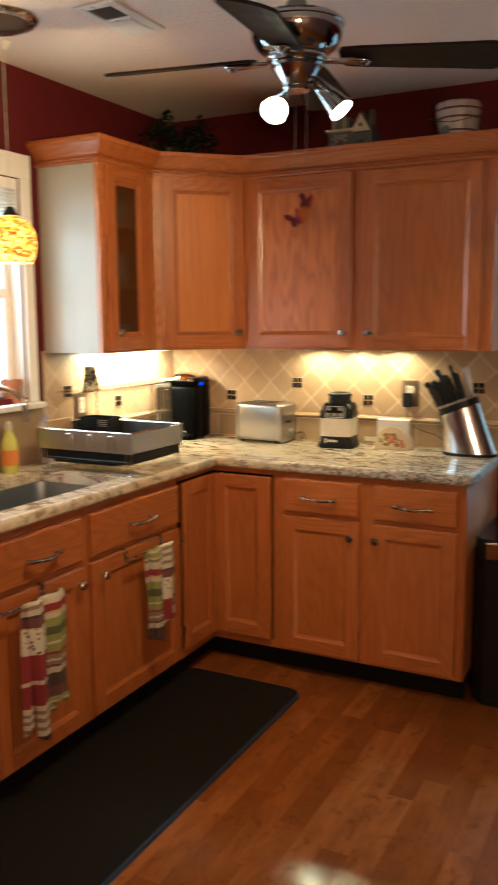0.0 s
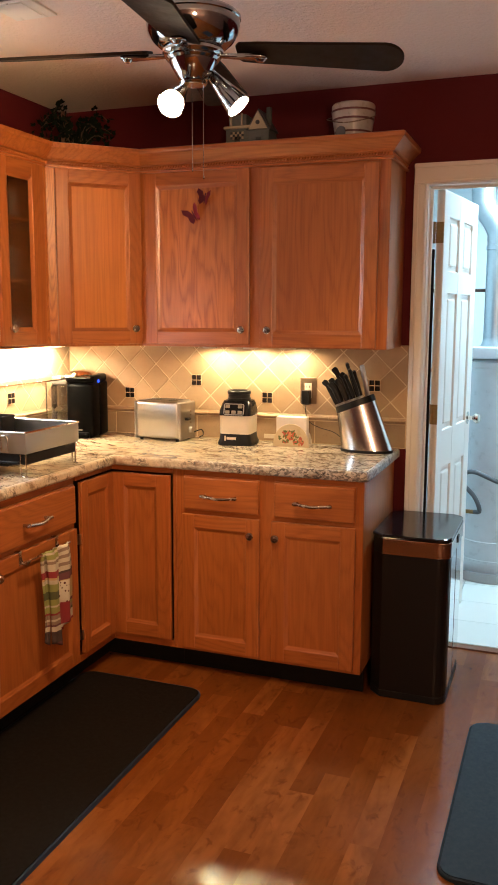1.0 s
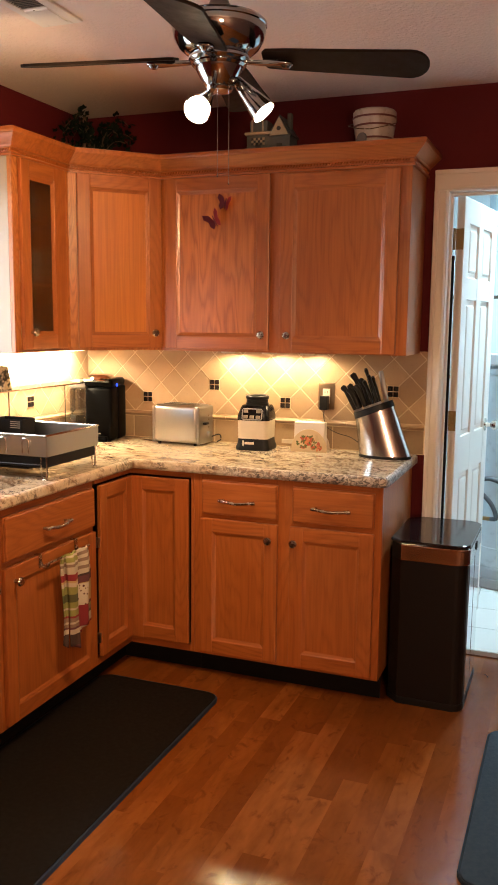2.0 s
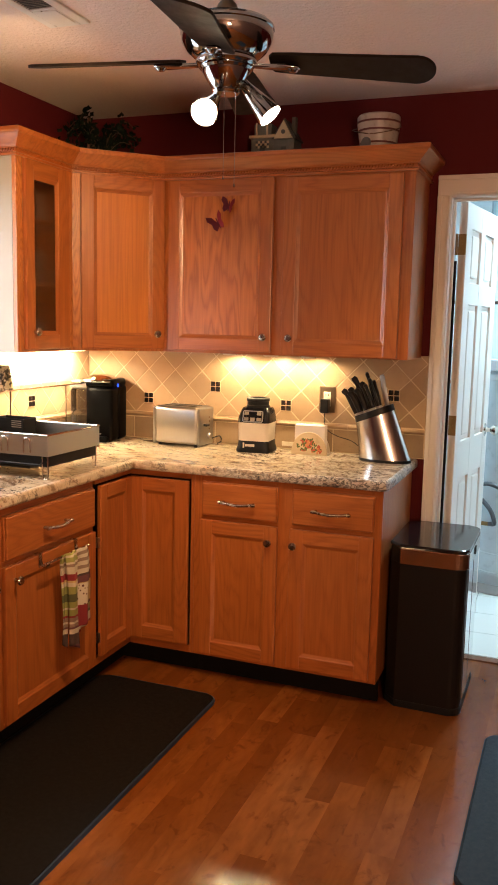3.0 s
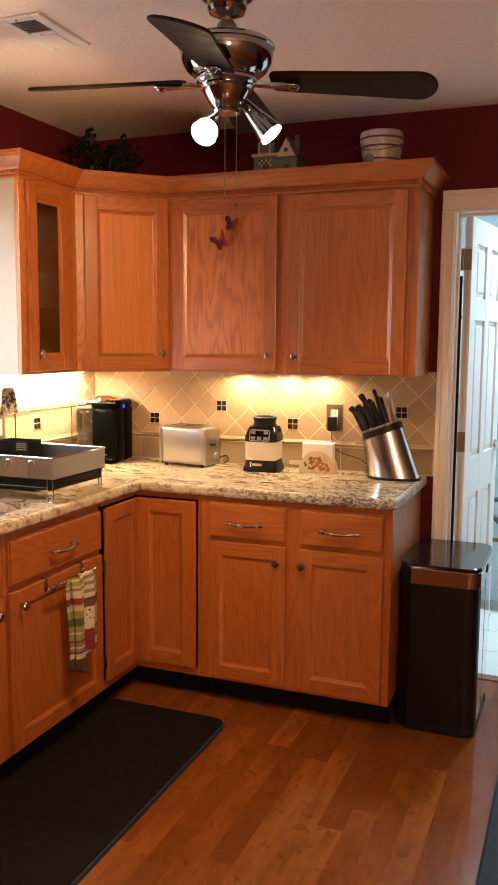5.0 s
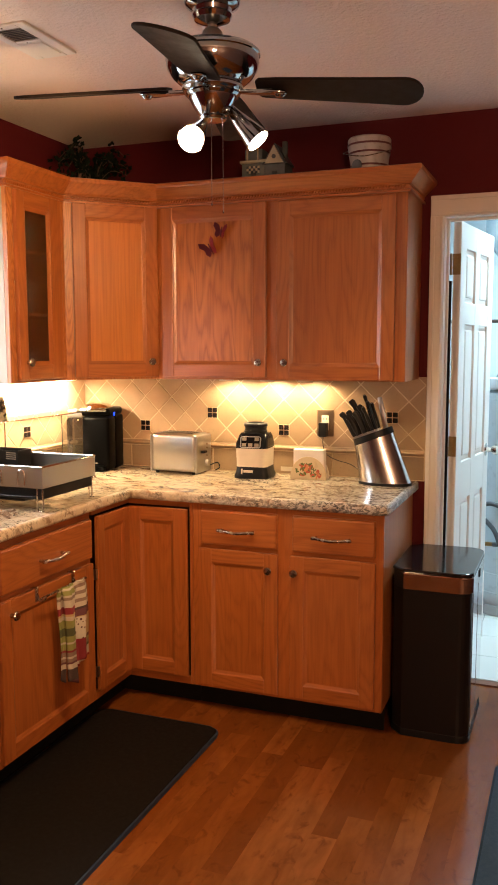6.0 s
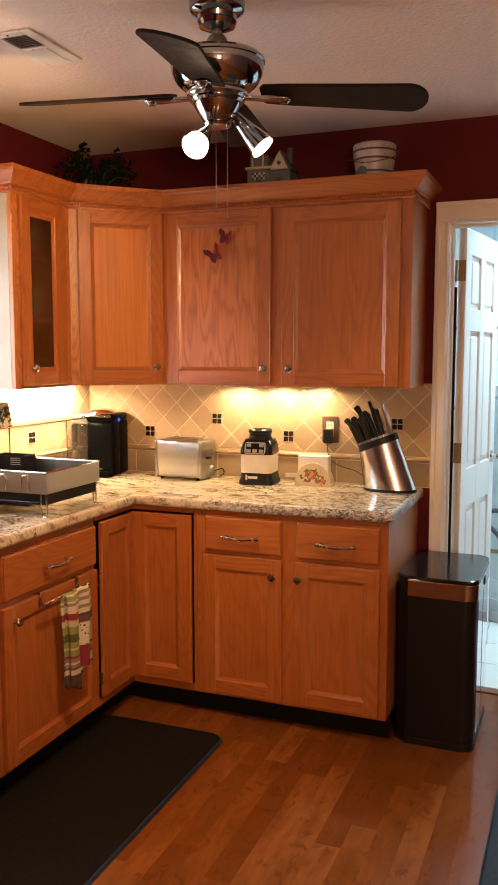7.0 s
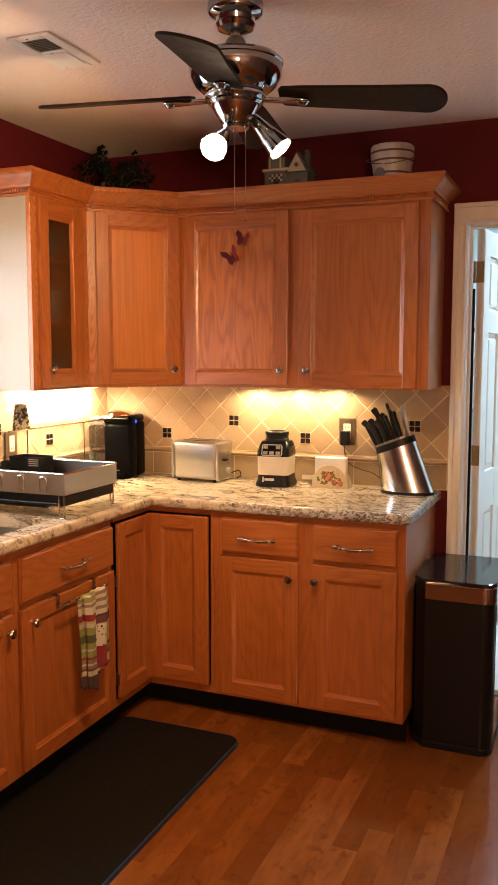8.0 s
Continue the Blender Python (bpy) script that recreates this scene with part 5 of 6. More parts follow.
def dish_rack():
    r = thing("dish_rack", pose(0, 0, CT), "stainless steel dish rack basket on wire legs with a black tray", "dish rack")
    x0, x1, y0, y1 = 0.15, 0.598, -1.205, -0.85
    bm = bmesh.new()
    t = 0.003
    for b in ((x0, x1, y0, y0 + t), (x0, x1, y1 - t, y1), (x0, x0 + t, y0 + t, y1 - t), (x1 - t, x1, y0 + t, y1 - t)):
        add_box(bm, *b, 0.088, 0.166, 0.001)
    part("basket", bm, STEEL, r, "brushed steel basket wall")
    part("basket_floor", box(x0 + t, x1 - t, y0 + t, y1 - t, 0.086, 0.090, 0), BLACK, r)
    rim = [(x0, y0, 0.166), (x1, y0, 0.166), (x1, y1, 0.166), (x0, y1, 0.166), (x0, y0, 0.166)]
    bm = bmesh.new()
    for a, b in zip(rim, rim[1:]):
        add_tube(bm, [a, b], 0.0035, 8)
    part("rim", bm, CHROME, r)
    part("drip_tray", box(x0 + 0.012, x1 - 0.008, y0 + 0.01, y1 - 0.01, 0.046, 0.088, 0.006, 2), BLACK, r, "black plastic drip tray")
    part("pour_lip", add_box(bmesh.new(), -0.09, 0.05, 0, 0.062, -0.003, 0.003, 0.002), PEWTER, r, "grey pouring lip of the tray", pose(x1 - 0.075, y1 - 0.012, 0.066, 8))
    part("tray_spout", box(x0 + 0.05, x1 - 0.1, y0 + 0.03, y1 - 0.09, 0.032, 0.0465, 0.004), BLACK, r)
    for x, y, sx, sy in ((x1 - 0.02, y0 + 0.012, 1, 0), (x1 - 0.012, y1 - 0.02, 0, 1), (x0 + 0.02, y0 + 0.012, 1, 0), (x0 + 0.02, y1 - 0.02, 0, 1)):
        bm = tube(arc([(x - 0.011 * sx, y - 0.011 * sy, 0.09), (x - 0.011 * sx, y - 0.011 * sy, 0.012), (x, y, 0.0035), (x + 0.011 * sx, y + 0.011 * sy, 0.012), (x + 0.011 * sx, y + 0.011 * sy, 0.09)], 4), 0.003, 8)
        part("leg", bm, CHROME, r, "wire leg", None, True)
    for x in (0.31, 0.412, 0.511):
        bm = tube(arc([(x - 0.014, y0 - 0.004, 0.098), (x - 0.014, y0 - 0.005, 0.14), (x - 0.008, y0 - 0.006, 0.152), (x + 0.008, y0 - 0.006, 0.152), (x + 0.014, y0 - 0.005, 0.14), (x + 0.014, y0 - 0.004, 0.098)], 4), 0.0022, 6)
        part("cup_hook", bm, CHROME, r, "bent wire cup holder", None, True)
    bm = bmesh.new()
    add_tube(bm, arc([(x0 + 0.05, y0 - 0.008, 0.058), (x1 - 0.06, y0 - 0.008, 0.058), (x1 - 0.03, y0 + 0.0, 0.060)], 4), 0.003, 6)
    part("tray_wire", bm, BLACK, r)
    c = thing("cutlery_caddy", pose(0.232, -0.905, CT + 0.0905), "black slotted cutlery caddy in the dish rack", "caddy")
    bm = bmesh.new()
    for b in ((-0.075, 0.075, -0.045, -0.042), (-0.075, 0.075, 0.042, 0.045), (-0.075, -0.072, -0.042, 0.042), (0.072, 0.075, -0.042, 0.042)):
        add_box(bm, *b, 0.0005, 0.093, 0.001)
    add_box(bm, -0.072, 0.072, -0.042, 0.042, 0.0005, 0.004)
    part("body", bm, BLACK, c)
    for k in range(4):
        part("slot", box(0.02, 0.066, -0.0462, -0.0448, 0.058 + 0.008 * k, 0.061 + 0.008 * k, 0), GREY_PLASTIC, c)


dish_rack()

shelf = thing("wire_shelf", pose(0, 0, CT), "clear shelf on thin wire legs behind the dish rack", "shelf")
sh = part("shelf_plate", box(0.045, 0.165, -0.96, -0.235, 0.281, 0.285, 0.001), GLASS, shelf, "clear shelf plate")
sh.visible_shadow = False
bm = bmesh.new()
for a, b in (((0.165, -0.96), (0.165, -0.235)), ((0.045, -0.96), (0.045, -0.235)), ((0.045, -0.235), (0.165, -0.235)), ((0.045, -0.96), (0.165, -0.96))):
    add_tube(bm, [(*a, 0.283), (*b, 0.283)], 0.003, 8)
part("rim_wire", bm, CHROME, shelf)
for x in (0.045, 0.165):
    for y in (-0.84, -0.245):
        part("leg", tube([(x, y, 0.0), (x, y, 0.282)], 0.0028, 8), CHROME, shelf)


def mottled(name, a, b, scale, rough=0.4):
    s = Nodes(name)
    f = s.noise(s.coords(), scale, 3, 0.6)
    s.set(Base_Color=s.ramp(f, (0.47, a), (0.53, b)), Roughness=rough)
    return s.mat


cup = thing("patterned_tumbler", pose(0.105, -0.80, CT + 0.2855), "upturned patterned drinking glass on the wire shelf", "glass")
part("glass", rev([(0, 0.10), (0.024, 0.10), (0.026, 0.098), (0.038, 0.0), (0.0355, 0.0), (0.0245, 0.094), (0, 0.094)], 28), mottled("dark_leaf_print", (0.05, 0.045, 0.03), (0.55, 0.45, 0.30), 60, 0.2), cup, "", None, True)

soap = thing("soap_bottle", pose(0.06, -1.05, CT), "pale lavender soap bottle by the window", "bottle")
part("bottle", rev([(0, 0), (0.028, 0), (0.03, 0.01), (0.03, 0.16), (0.012, 0.185), (0.012, 0.20), (0, 0.20)], 24), plain("lavender_plastic", (0.52, 0.48, 0.62), 0.25, bump=0), soap, "", None, True)
part("pump", tube(arc([(0, 0, 0.20), (0, 0, 0.235), (0.03, -0.01, 0.238)], 3), 0.005, 8), WHITE_PLASTIC, soap)
ds = thing("dish_soap_bottle", pose(0.09, -1.30, CT), "clear green and yellow dish soap bottle", "bottle")
part("bottle", rev([(0, 0), (0.03, 0), (0.033, 0.012), (0.033, 0.10), (0.028, 0.13), (0.012, 0.16), (0.012, 0.17), (0, 0.17)], 24), plain("yellow_green_soap", (0.62, 0.62, 0.14), 0.15, bump=0), ds, "", None, True)
part("cap", rev([(0, 0.17), (0.014, 0.17), (0.013, 0.19), (0.006, 0.20), (0, 0.20)], 16), WHITE_PLASTIC, ds)
part("wrapper", rev([(0.0336, 0.03), (0.0336, 0.09)], 24), plain("orange_wrapper", (0.75, 0.25, 0.05), 0.4), ds, "orange wrapper band")
brd = thing("cutting_board", pose(0.17, -1.115, CT + 0.0905, 0, 4), "light wooden cutting board standing in the dish rack", "cutting board")
part("board", box(0, 0.014, -0.075, 0.075, 0, 0.105, 0.004, 2), plain("pale_maple", (0.55, 0.36, 0.19), 0.5, vary=0.2), brd)
pot = thing("plant_pot", pose(0.0, WY1 - 0.062, WZ0 - 0.0208), "small terracotta pot on the window sill", "pot")
part("pot", rev([(0, 0), (0.03, 0), (0.04, 0.075), (0.045, 0.076), (0.045, 0.095), (0.039, 0.095), (0.036, 0.08), (0, 0.08)], 24), plain("terracotta", (0.42, 0.16, 0.07), 0.8), pot, "", None, True)


def mosaic():
    s = Nodes("mosaic_glass")
    vor = s.n("TexVoronoi", Vector=s.coords((1, 1, 2.2)), Scale=55.0)
    c = s.ramp(s.n("SeparateColor", Color=vor.outputs["Color"]).outputs[0], (0.0, (0.75, 0.06, 0.01)), (0.42, (0.95, 0.28, 0.02)), (0.68, (1.0, 0.60, 0.06)), (0.85, (1.0, 0.85, 0.25)))
    s.set(Base_Color=c, Roughness=0.2)
    s.put(s.p.inputs["Emission Color"], c)
    s.p.inputs["Emission Strength"].default_value = 1.6
    return s.mat


pl = thing("pendant_lamp", pose(0.188, -1.341, CH) @ Matrix.Diagonal((0.9, 0.9, 1, 1)), "lit mosaic glass pendant lamp in red, orange and yellow", "pendant lamp")
part("rose", rev([(0, -0.001), (0.03, -0.001), (0.027, -0.012), (0.01, -0.03), (0, -0.03)], 24), WHITE_PLASTIC, pl, "", None, True)
part("cord", tube([(0, 0, -0.03), (0, 0, -0.583)], 0.002, 6), WHITE_PLASTIC, pl)
part("cap", rev([(0, -0.563), (0.014, -0.568), (0.03, -0.593), (0.034, -0.603), (0, -0.603)], 20), BLACK, pl, "dark metal cap", None, True)
part("shade", rev([(0.032, -0.598), (0.070, -0.618), (0.094, -0.653), (0.100, -0.693), (0.096, -0.733), (0.080, -0.766), (0.078, -0.766), (0.09, -0.728), (0.096, -0.693), (0.09, -0.656), (0.066, -0.622), (0.03, -0.603)], 36), mosaic(), pl, "mosaic glass shade", None, True)


# ---------------------------------------------------------------- towels on their bars
def towel_set(y0, y1, t0, t1, zb, seed, phase, swap=False, zbar=0.652):
    """A bar hooked over a door top, from y0 to y1, and a folded towel hanging between t0 and t1."""
    b = thing("towel_bar", pose(0, 0, 0), "pewter towel bar hooked over a cabinet door", "towel bar", "towel bars")
    xb = 0.662
    part("bar", tube([(xb, y0, zbar), (xb, y1, zbar)], 0.0045, 10), PEWTER, b)
    for y in (y0 + 0.03, y1 - 0.03):
        bm = bmesh.new()
        add_box(bm, 0.6225, 0.6255, y - 0.009, y + 0.009, 0.630, 0.6795, 0.0008)
        add_box(bm, 0.603, 0.6255, y - 0.009, y + 0.009, 0.6765, 0.6797, 0.0008)
        add_tube(bm, arc([(0.625, y, 0.655), (0.632, y, 0.638), (0.648, y, 0.634), (xb, y, zbar - 0.002)], 4), 0.005, 8)
        part("hook", bm, PEWTER, b, "flat pewter hook")
    r = random.Random(seed)
    t = thing("dish_towel", pose(0, 0, 0), "striped red, cream and green dish towel hanging on the bar", "towel", "dish towels")
    w = t1 - t0
    stripe, patch = towel_stripe_mat("striped_towel_cloth", phase), towel_patch_mat("printed_towel_cloth", phase, t0 + 0.78 * w + 0.012)
    if swap:
        stripe, patch = patch, stripe
    low = zbar - zb
    for name, a, c, drop, xo, bulge, mat in (
            ("back_fold", 0.0, 0.26, 0.96, -0.008, 0.008, stripe),
            ("hanging_fold", 0.12, 0.50, 1.0, 0.008, 0.022, stripe),
            ("inner_fold", 0.42, 0.72, 0.90, -0.004, 0.012, patch),
            ("printed_fold", 0.50, 1.04, 0.84, 0.006, 0.016, patch)):
        ph = [r.uniform(0, 6) for _ in range(4)]
        bm = bmesh.new()
        nu, nv = 16, 26
        grid = []
        for i in range(nv + 1):
            v = i / nv
            row = []
            for j in range(nu + 1):
                u = j / nu
                z = zbar + 0.007 - v * low * (drop + 0.03 * math.sin(3 * u + ph[0]))
                x = xb + xo * min(1, v * 14) + bulge * (1 - (2 * u - 1) ** 2) * min(1, 0.35 + v * 2) + 0.004 * math.sin(9 * u + ph[1] + 3 * v) + 0.004
                mid = (a + c) / 2 + 0.05 * math.sin(2.6 * v + ph[2]) * v
                y = t0 + w * (mid + (c - a) * (u - 0.5) * (0.82 + 0.18 * math.sin(5 * v + ph[3])))
                row.append(bm.verts.new((max(x, 0.634), y, z)))
            grid.append(row)
        for i in range(nv):
            for j in range(nu):
                bm.faces.new((grid[i][j], grid[i][j + 1], grid[i + 1][j + 1], grid[i + 1][j]))
        so = part(name, bm, mat, t, "", None, True).modifiers.new("thickness", "SOLIDIFY")
        so.thickness = 0.0025


towel_set(-1.325, -1.035, -1.225, -1.045, 0.290, 2, 0.0)
towel_set(-2.03, -1.72, -1.90, -1.70, 0.21, 9, 0.05, True)

# ---------------------------------------------------------------- on top of the wall units
TOPZ = UZ1 + 0.0005


def crock():
    c = thing("ceramic_crock", pose(1.53, -0.20, TOPZ), "white banded ceramic crock with a wire handle on the cabinets", "crock")
    part("body", rev([(0, 0), (0.068, 0), (0.072, 0.01), (0.074, 0.10), (0.082, 0.16), (0.088, 0.20), (0.088, 0.225), (0.082, 0.232), (0, 0.234)], 36), plain("aged_white_glaze", (0.40, 0.35, 0.31), 0.3, vary=0.2, scale=30), c, "", None, True)
    for z, r in ((0.062, 0.0745), (0.070, 0.0748), (0.115, 0.0765), (0.165, 0.0838), (0.198, 0.0885)):
        part("band", rev([(r - 0.004, z), (r + 0.0014, z + 0.001), (r + 0.0014, z + 0.008), (r - 0.004, z + 0.009)], 36), plain("brown_band", (0.095, 0.016, 0.014), 0.4), c, "dark brown band", None, True)
    part("bail", tube(arc([(-0.09, 0, 0.19), (-0.095, -0.05, 0.17), (0, -0.10, 0.145), (0.095, -0.05, 0.17), (0.09, 0, 0.19)], 6), 0.002, 6), PEWTER, c)
    part("emblem", rev([(0, 0), (0.026, 0), (0.024, 0.004), (0, 0.005)], 18), plain("blue_grey_emblem", (0.12, 0.13, 0.15), 0.5), c, "blue-grey round emblem", pose(-0.035, -0.068, 0.115, 90, 0, -25))


crock()


def little_house(x, y, w, d, h, roof_h, tone, seed, gable):
    hs = thing("ceramic_house", pose(x, y, TOPZ), "small painted ceramic house on top of the cabinets", "ornament", "ceramic houses")
    wall = plain("glazed_wall_%d" % seed, tone, 0.35, vary=0.25, scale=50)
    trim = plain("cream_glaze_%d" % seed, (0.42, 0.36, 0.24), 0.35)
    roof = plain("slate_glaze_%d" % seed, (0.045, 0.05, 0.05), 0.35)
    part("wall", box(-w / 2, w / 2, -d / 2, d / 2, 0, h, 0.002), wall, hs)
    if gable:
        bm = bmesh.new()
        add_prism(bm, [(-w / 2 - 0.008, 0), (w / 2 + 0.008, 0), (0, roof_h)], -d / 2 - 0.006, d / 2)
        part("roof", bm, roof, hs, "", Matrix.Translation((0, 0, h)) @ pose(0, 0, 0, 90) )
        bm = bmesh.new()
        add_prism(bm, [(-w / 2 + 0.006, 0.002), (w / 2 - 0.006, 0.002), (0, roof_h - 0.010)], d / 2 - 0.004, d / 2 + 0.009)
        part("gable_front", bm, trim, hs, "cream gable", Matrix.Translation((0, 0, h)) @ pose(0, 0, 0, 90))
        part("round_window", rev([(0, 0), (0.009, 0), (0.009, 0.003), (0, 0.003)], 16), roof, hs, "", pose(0, -d / 2 - 0.009, h + roof_h * 0.33, 90))
        part("chimney", box(w * 0.22, w * 0.42, -0.01, 0.012, h + 0.02, h + roof_h + 0.012, 0.002), wall, hs)
    else:
        part("roof", box(-w / 2 - 0.008, w / 2 + 0.008, -d / 2 - 0.008, d / 2 + 0.008, h, h + 0.012, 0.003), trim, hs)
        part("upper_wall", box(-w / 2 + 0.01, w / 2 - 0.016, -d / 2 + 0.012, d / 2 - 0.01, h + 0.012, h + roof_h, 0.002), wall, hs)
        for a in (-0.03, 0.018):
            part("window_frame", box(a - 0.004, a + 0.002, -d / 2 + 0.006, -d / 2 + 0.0125, h + 0.014, h + roof_h + 0.004, 0), trim, hs)
        for i in range(6):
            for j in range(3):
                part("checker", box(-0.03 + i * 0.01, -0.0205 + i * 0.01, -d / 2 - 0.003, -d / 2 + 0.001, h - 0.042 + j * 0.01, h - 0.0325 + j * 0.01, 0), trim if (i + j) % 2 else roof, hs)
    part("door", box(-0.012, 0.012, -d / 2 - 0.003, -d / 2 + 0.001, h - 0.075, h - 0.03, 0.001), roof, hs)


little_house(1.038, -0.20, 0.105, 0.09, 0.165, 0.06, (0.10, 0.115, 0.10), 1, False)
little_house(1.135, -0.20, 0.095, 0.10, 0.155, 0.085, (0.085, 0.10, 0.095), 2, True)


def ivy():
    p = thing("ivy_plant", pose(0.24, -0.22, TOPZ), "dark green artificial ivy plant in a basket in the cabinet corner", "plant")
    part("basket", rev([(0, 0), (0.07, 0), (0.085, 0.09), (0.088, 0.095), (0.08, 0.095), (0.075, 0.07), (0, 0.07)], 24), plain("brown_wicker", (0.12, 0.06, 0.03), 0.8, vary=0.4, scale=80, bump=0.6), p, "", None, True)
    rr = random.Random(11)
    leaf = plain("ivy_leaf", (0.006, 0.011, 0.006), 0.7, vary=0.4, scale=40, Specular_IOR_Level=0.08)
    bm = bmesh.new()
    stems = bmesh.new()
    for s in range(26):
        a = rr.uniform(0, 2 * math.pi)
        reach, rise = rr.uniform(0.08, 0.24), rr.uniform(0.10, 0.27)
        pts = []
        for k in range(7):
            t = k / 6
            x = reach * t * math.cos(a) * 1.15 - 0.01
            y = reach * t * math.sin(a) * 0.75
            z = 0.08 + rise * math.sin(t * 2.0) * (1.1 - 0.3 * t)
            pts.append(Vector((max(-0.20, min(0.30, x)), max(-0.16, min(0.19, y)), min(z, 0.31))))
        add_tube(stems, pts, 0.0018, 5)
        for q in pts[1:]:
            for _ in range(3):
                c = q + Vector((rr.gauss(0, 0.014), rr.gauss(0, 0.012), rr.gauss(0, 0.012)))
                L = rr.uniform(0.018, 0.034)
                m = Matrix.Translation(c) @ pose(0, 0, 0, rr.uniform(20, 110), rr.uniform(-40, 40), rr.uniform(0, 360))
                shp = [(0, -0.1), (0.35, 0.05), (0.5, 0.4), (0.24, 0.52), (0.0, 1.0), (-0.24, 0.52), (-0.5, 0.4), (-0.35, 0.05)]
                vs = [bm.verts.new(m @ Vector((x * L, y * L, 0.12 * L * abs(x)))) for x, y in shp]
                ctr = bm.verts.new(m @ Vector((0, 0.3 * L, -0.002)))
                for k in range(8):
                    bm.faces.new((vs[k], vs[(k + 1) % 8], ctr))
    fo = part("foliage", bm, leaf, p)
    tagged(fo, kind="stuff")
    part("stem", stems, plain("ivy_stem", (0.09, 0.05, 0.025), 0.7), p)
    part("stake", tube([(-0.06, -0.03, 0.05), (-0.055, -0.03, 0.30)], 0.008, 8), plain("stake_wood", (0.16, 0.07, 0.04), 0.7), p, "brown wooden stake")


ivy()

# butterfly stickers on the cabinet door
WINE, PLUM = plain("wine_felt", (0.22, 0.014, 0.026), 0.8, vary=0.4, scale=120), plain("plum_felt", (0.10, 0.009, 0.024), 0.8, vary=0.4, scale=120)


def butterfly(x, z, size, turn, lab):
    b = thing("butterfly_ornament", pose(x, -UD - 0.0405, z, 0, turn, 0), lab, "ornament", "butterflies")
    wing = [(0.002, 0), (0.02, 0.034), (0.048, 0.044), (0.052, 0.022), (0.034, 0.002), (0.036, -0.02), (0.024, -0.036), (0.008, -0.022)]
    for s, mat, tilt in ((1, WINE, -38), (-1, PLUM, 46)):
        out = [(s * a * size, c * size) for a, c in wing]
        part("wing", prism(out, -0.0006, 0.0006), mat, b, "", pose(0, -0.002, 0, 0, 0, 0) @ pose(0, 0, 0, 90, 0, 0) @ pose(0, 0, 0, 0, tilt, 0))
    part("body", tube([(0, -0.004, -0.028 * size), (0, -0.005, 0), (0, -0.004, 0.028 * size)], [0.0015, 0.004, 0.002], 8), PLUM, b)


butterfly(0.932, 2.000, 0.78, 12, "wine-red felt butterfly stuck on the cabinet door")
butterfly(0.884, 1.930, 0.92, -30, "plum felt butterfly stuck on the cabinet door")

# things behind the glazed door
rr = random.Random(21)
ware = [plain("grey_stoneware", (0.30, 0.27, 0.24), 0.4), plain("white_stoneware", (0.55, 0.52, 0.48), 0.35)]
for z in (UZ0 + 0.017, 1.655, 1.903):
    for y in (-0.74, -0.85):
        h = rr.uniform(0.09, 0.14)
        cupb = thing("stemmed_glass" if z > 1.6 else "mug", pose(0.18, y, z + 0.0005), "pale drinking vessel on a cabinet shelf", "tableware", "vessels in the glazed cabinet")
        part("bowl", rev([(0, 0), (0.028, 0), (0.03, 0.004), (0.034, h * 0.5), (0.04, h), (0.037, h), (0.03, h * 0.5), (0, 0.01)], 20), ware[rr.randrange(2)], cupb, "", None, True)

# ---------------------------------------------------------------- on the floor
def trash_can():
    t = thing("trash_can", pose(1.873, -0.322, 0), "tall black rectangular trash can with a steel rim band", "trash can")
    BLK = plain("black_painted_steel", (0.009, 0.007, 0.006), 0.4, vary=0.0, bump=0, Specular_IOR_Level=0.2)
    GL = plain("gloss_side_steel", (0.62, 0.63, 0.64), 0.08, 1.0, bump=0)

    def out(hw, hd, c, cut=None):
        ring = rounded(-hw, hw, -hd, hd, c, 6)
        right = ring[21:] + ring[:7]
        return right + ([(-cut, hd), (-cut, -hd)] if cut else [(-hw + c, hd), (-hw, hd - c), (-hw, -hd + c), (-hw + c, -hd)])

    hw, hd = 0.150, 0.222
    part("base_ring", prism(out(hw + 0.002, hd + 0.002, 0.046), 0.0, 0.028, 0.004), BLACK, t)
    part("body", prism(out(hw, hd, 0.045), 0.028, 0.590, 0.003), BLK, t)
    part("side_panel", box(hw + 0.0005, hw + 0.003, -hd + 0.055, -0.02, 0.05, 0.58, 0.001), GL, t, "glossy side panel")
    part("side_panel", box(hw + 0.0005, hw + 0.003, 0.0, hd - 0.055, 0.05, 0.58, 0.001), GL, t, "glossy side panel")
    part("hinge_block", prism([(-0.1052, -hd - 0.004), (-0.1052, hd + 0.004), (-hw, hd - 0.045), (-hw, -hd + 0.045)], 0.591, 0.652, 0.002), BLACK, t)
    part("rim_band", prism(out(hw + 0.006, hd + 0.006, 0.046, 0.105), 0.591, 0.652, 0.003), plain("polished_rim_steel", (0.50, 0.46, 0.43), 0.16, 1.0, 0.06, 20, 0), t, "polished steel rim band")
    part("rim_lip", prism(out(hw + 0.0075, hd + 0.0075, 0.047, 0.105), 0.6485, 0.6535, 0.0022), CHROME, t, "bright steel lip")
    part("lid", prism(out(hw + 0.0045, hd + 0.0045, 0.047), 0.6525, 0.668, 0.006), plain("gloss_black_lid", (0.006, 0.006, 0.007), 0.12, vary=0.2, bump=0), t, "black lid")
    part("latch", box(hw + 0.006, hw + 0.010, -0.02, 0.02, 0.607, 0.637, 0.002), BLACK, t)


trash_can()


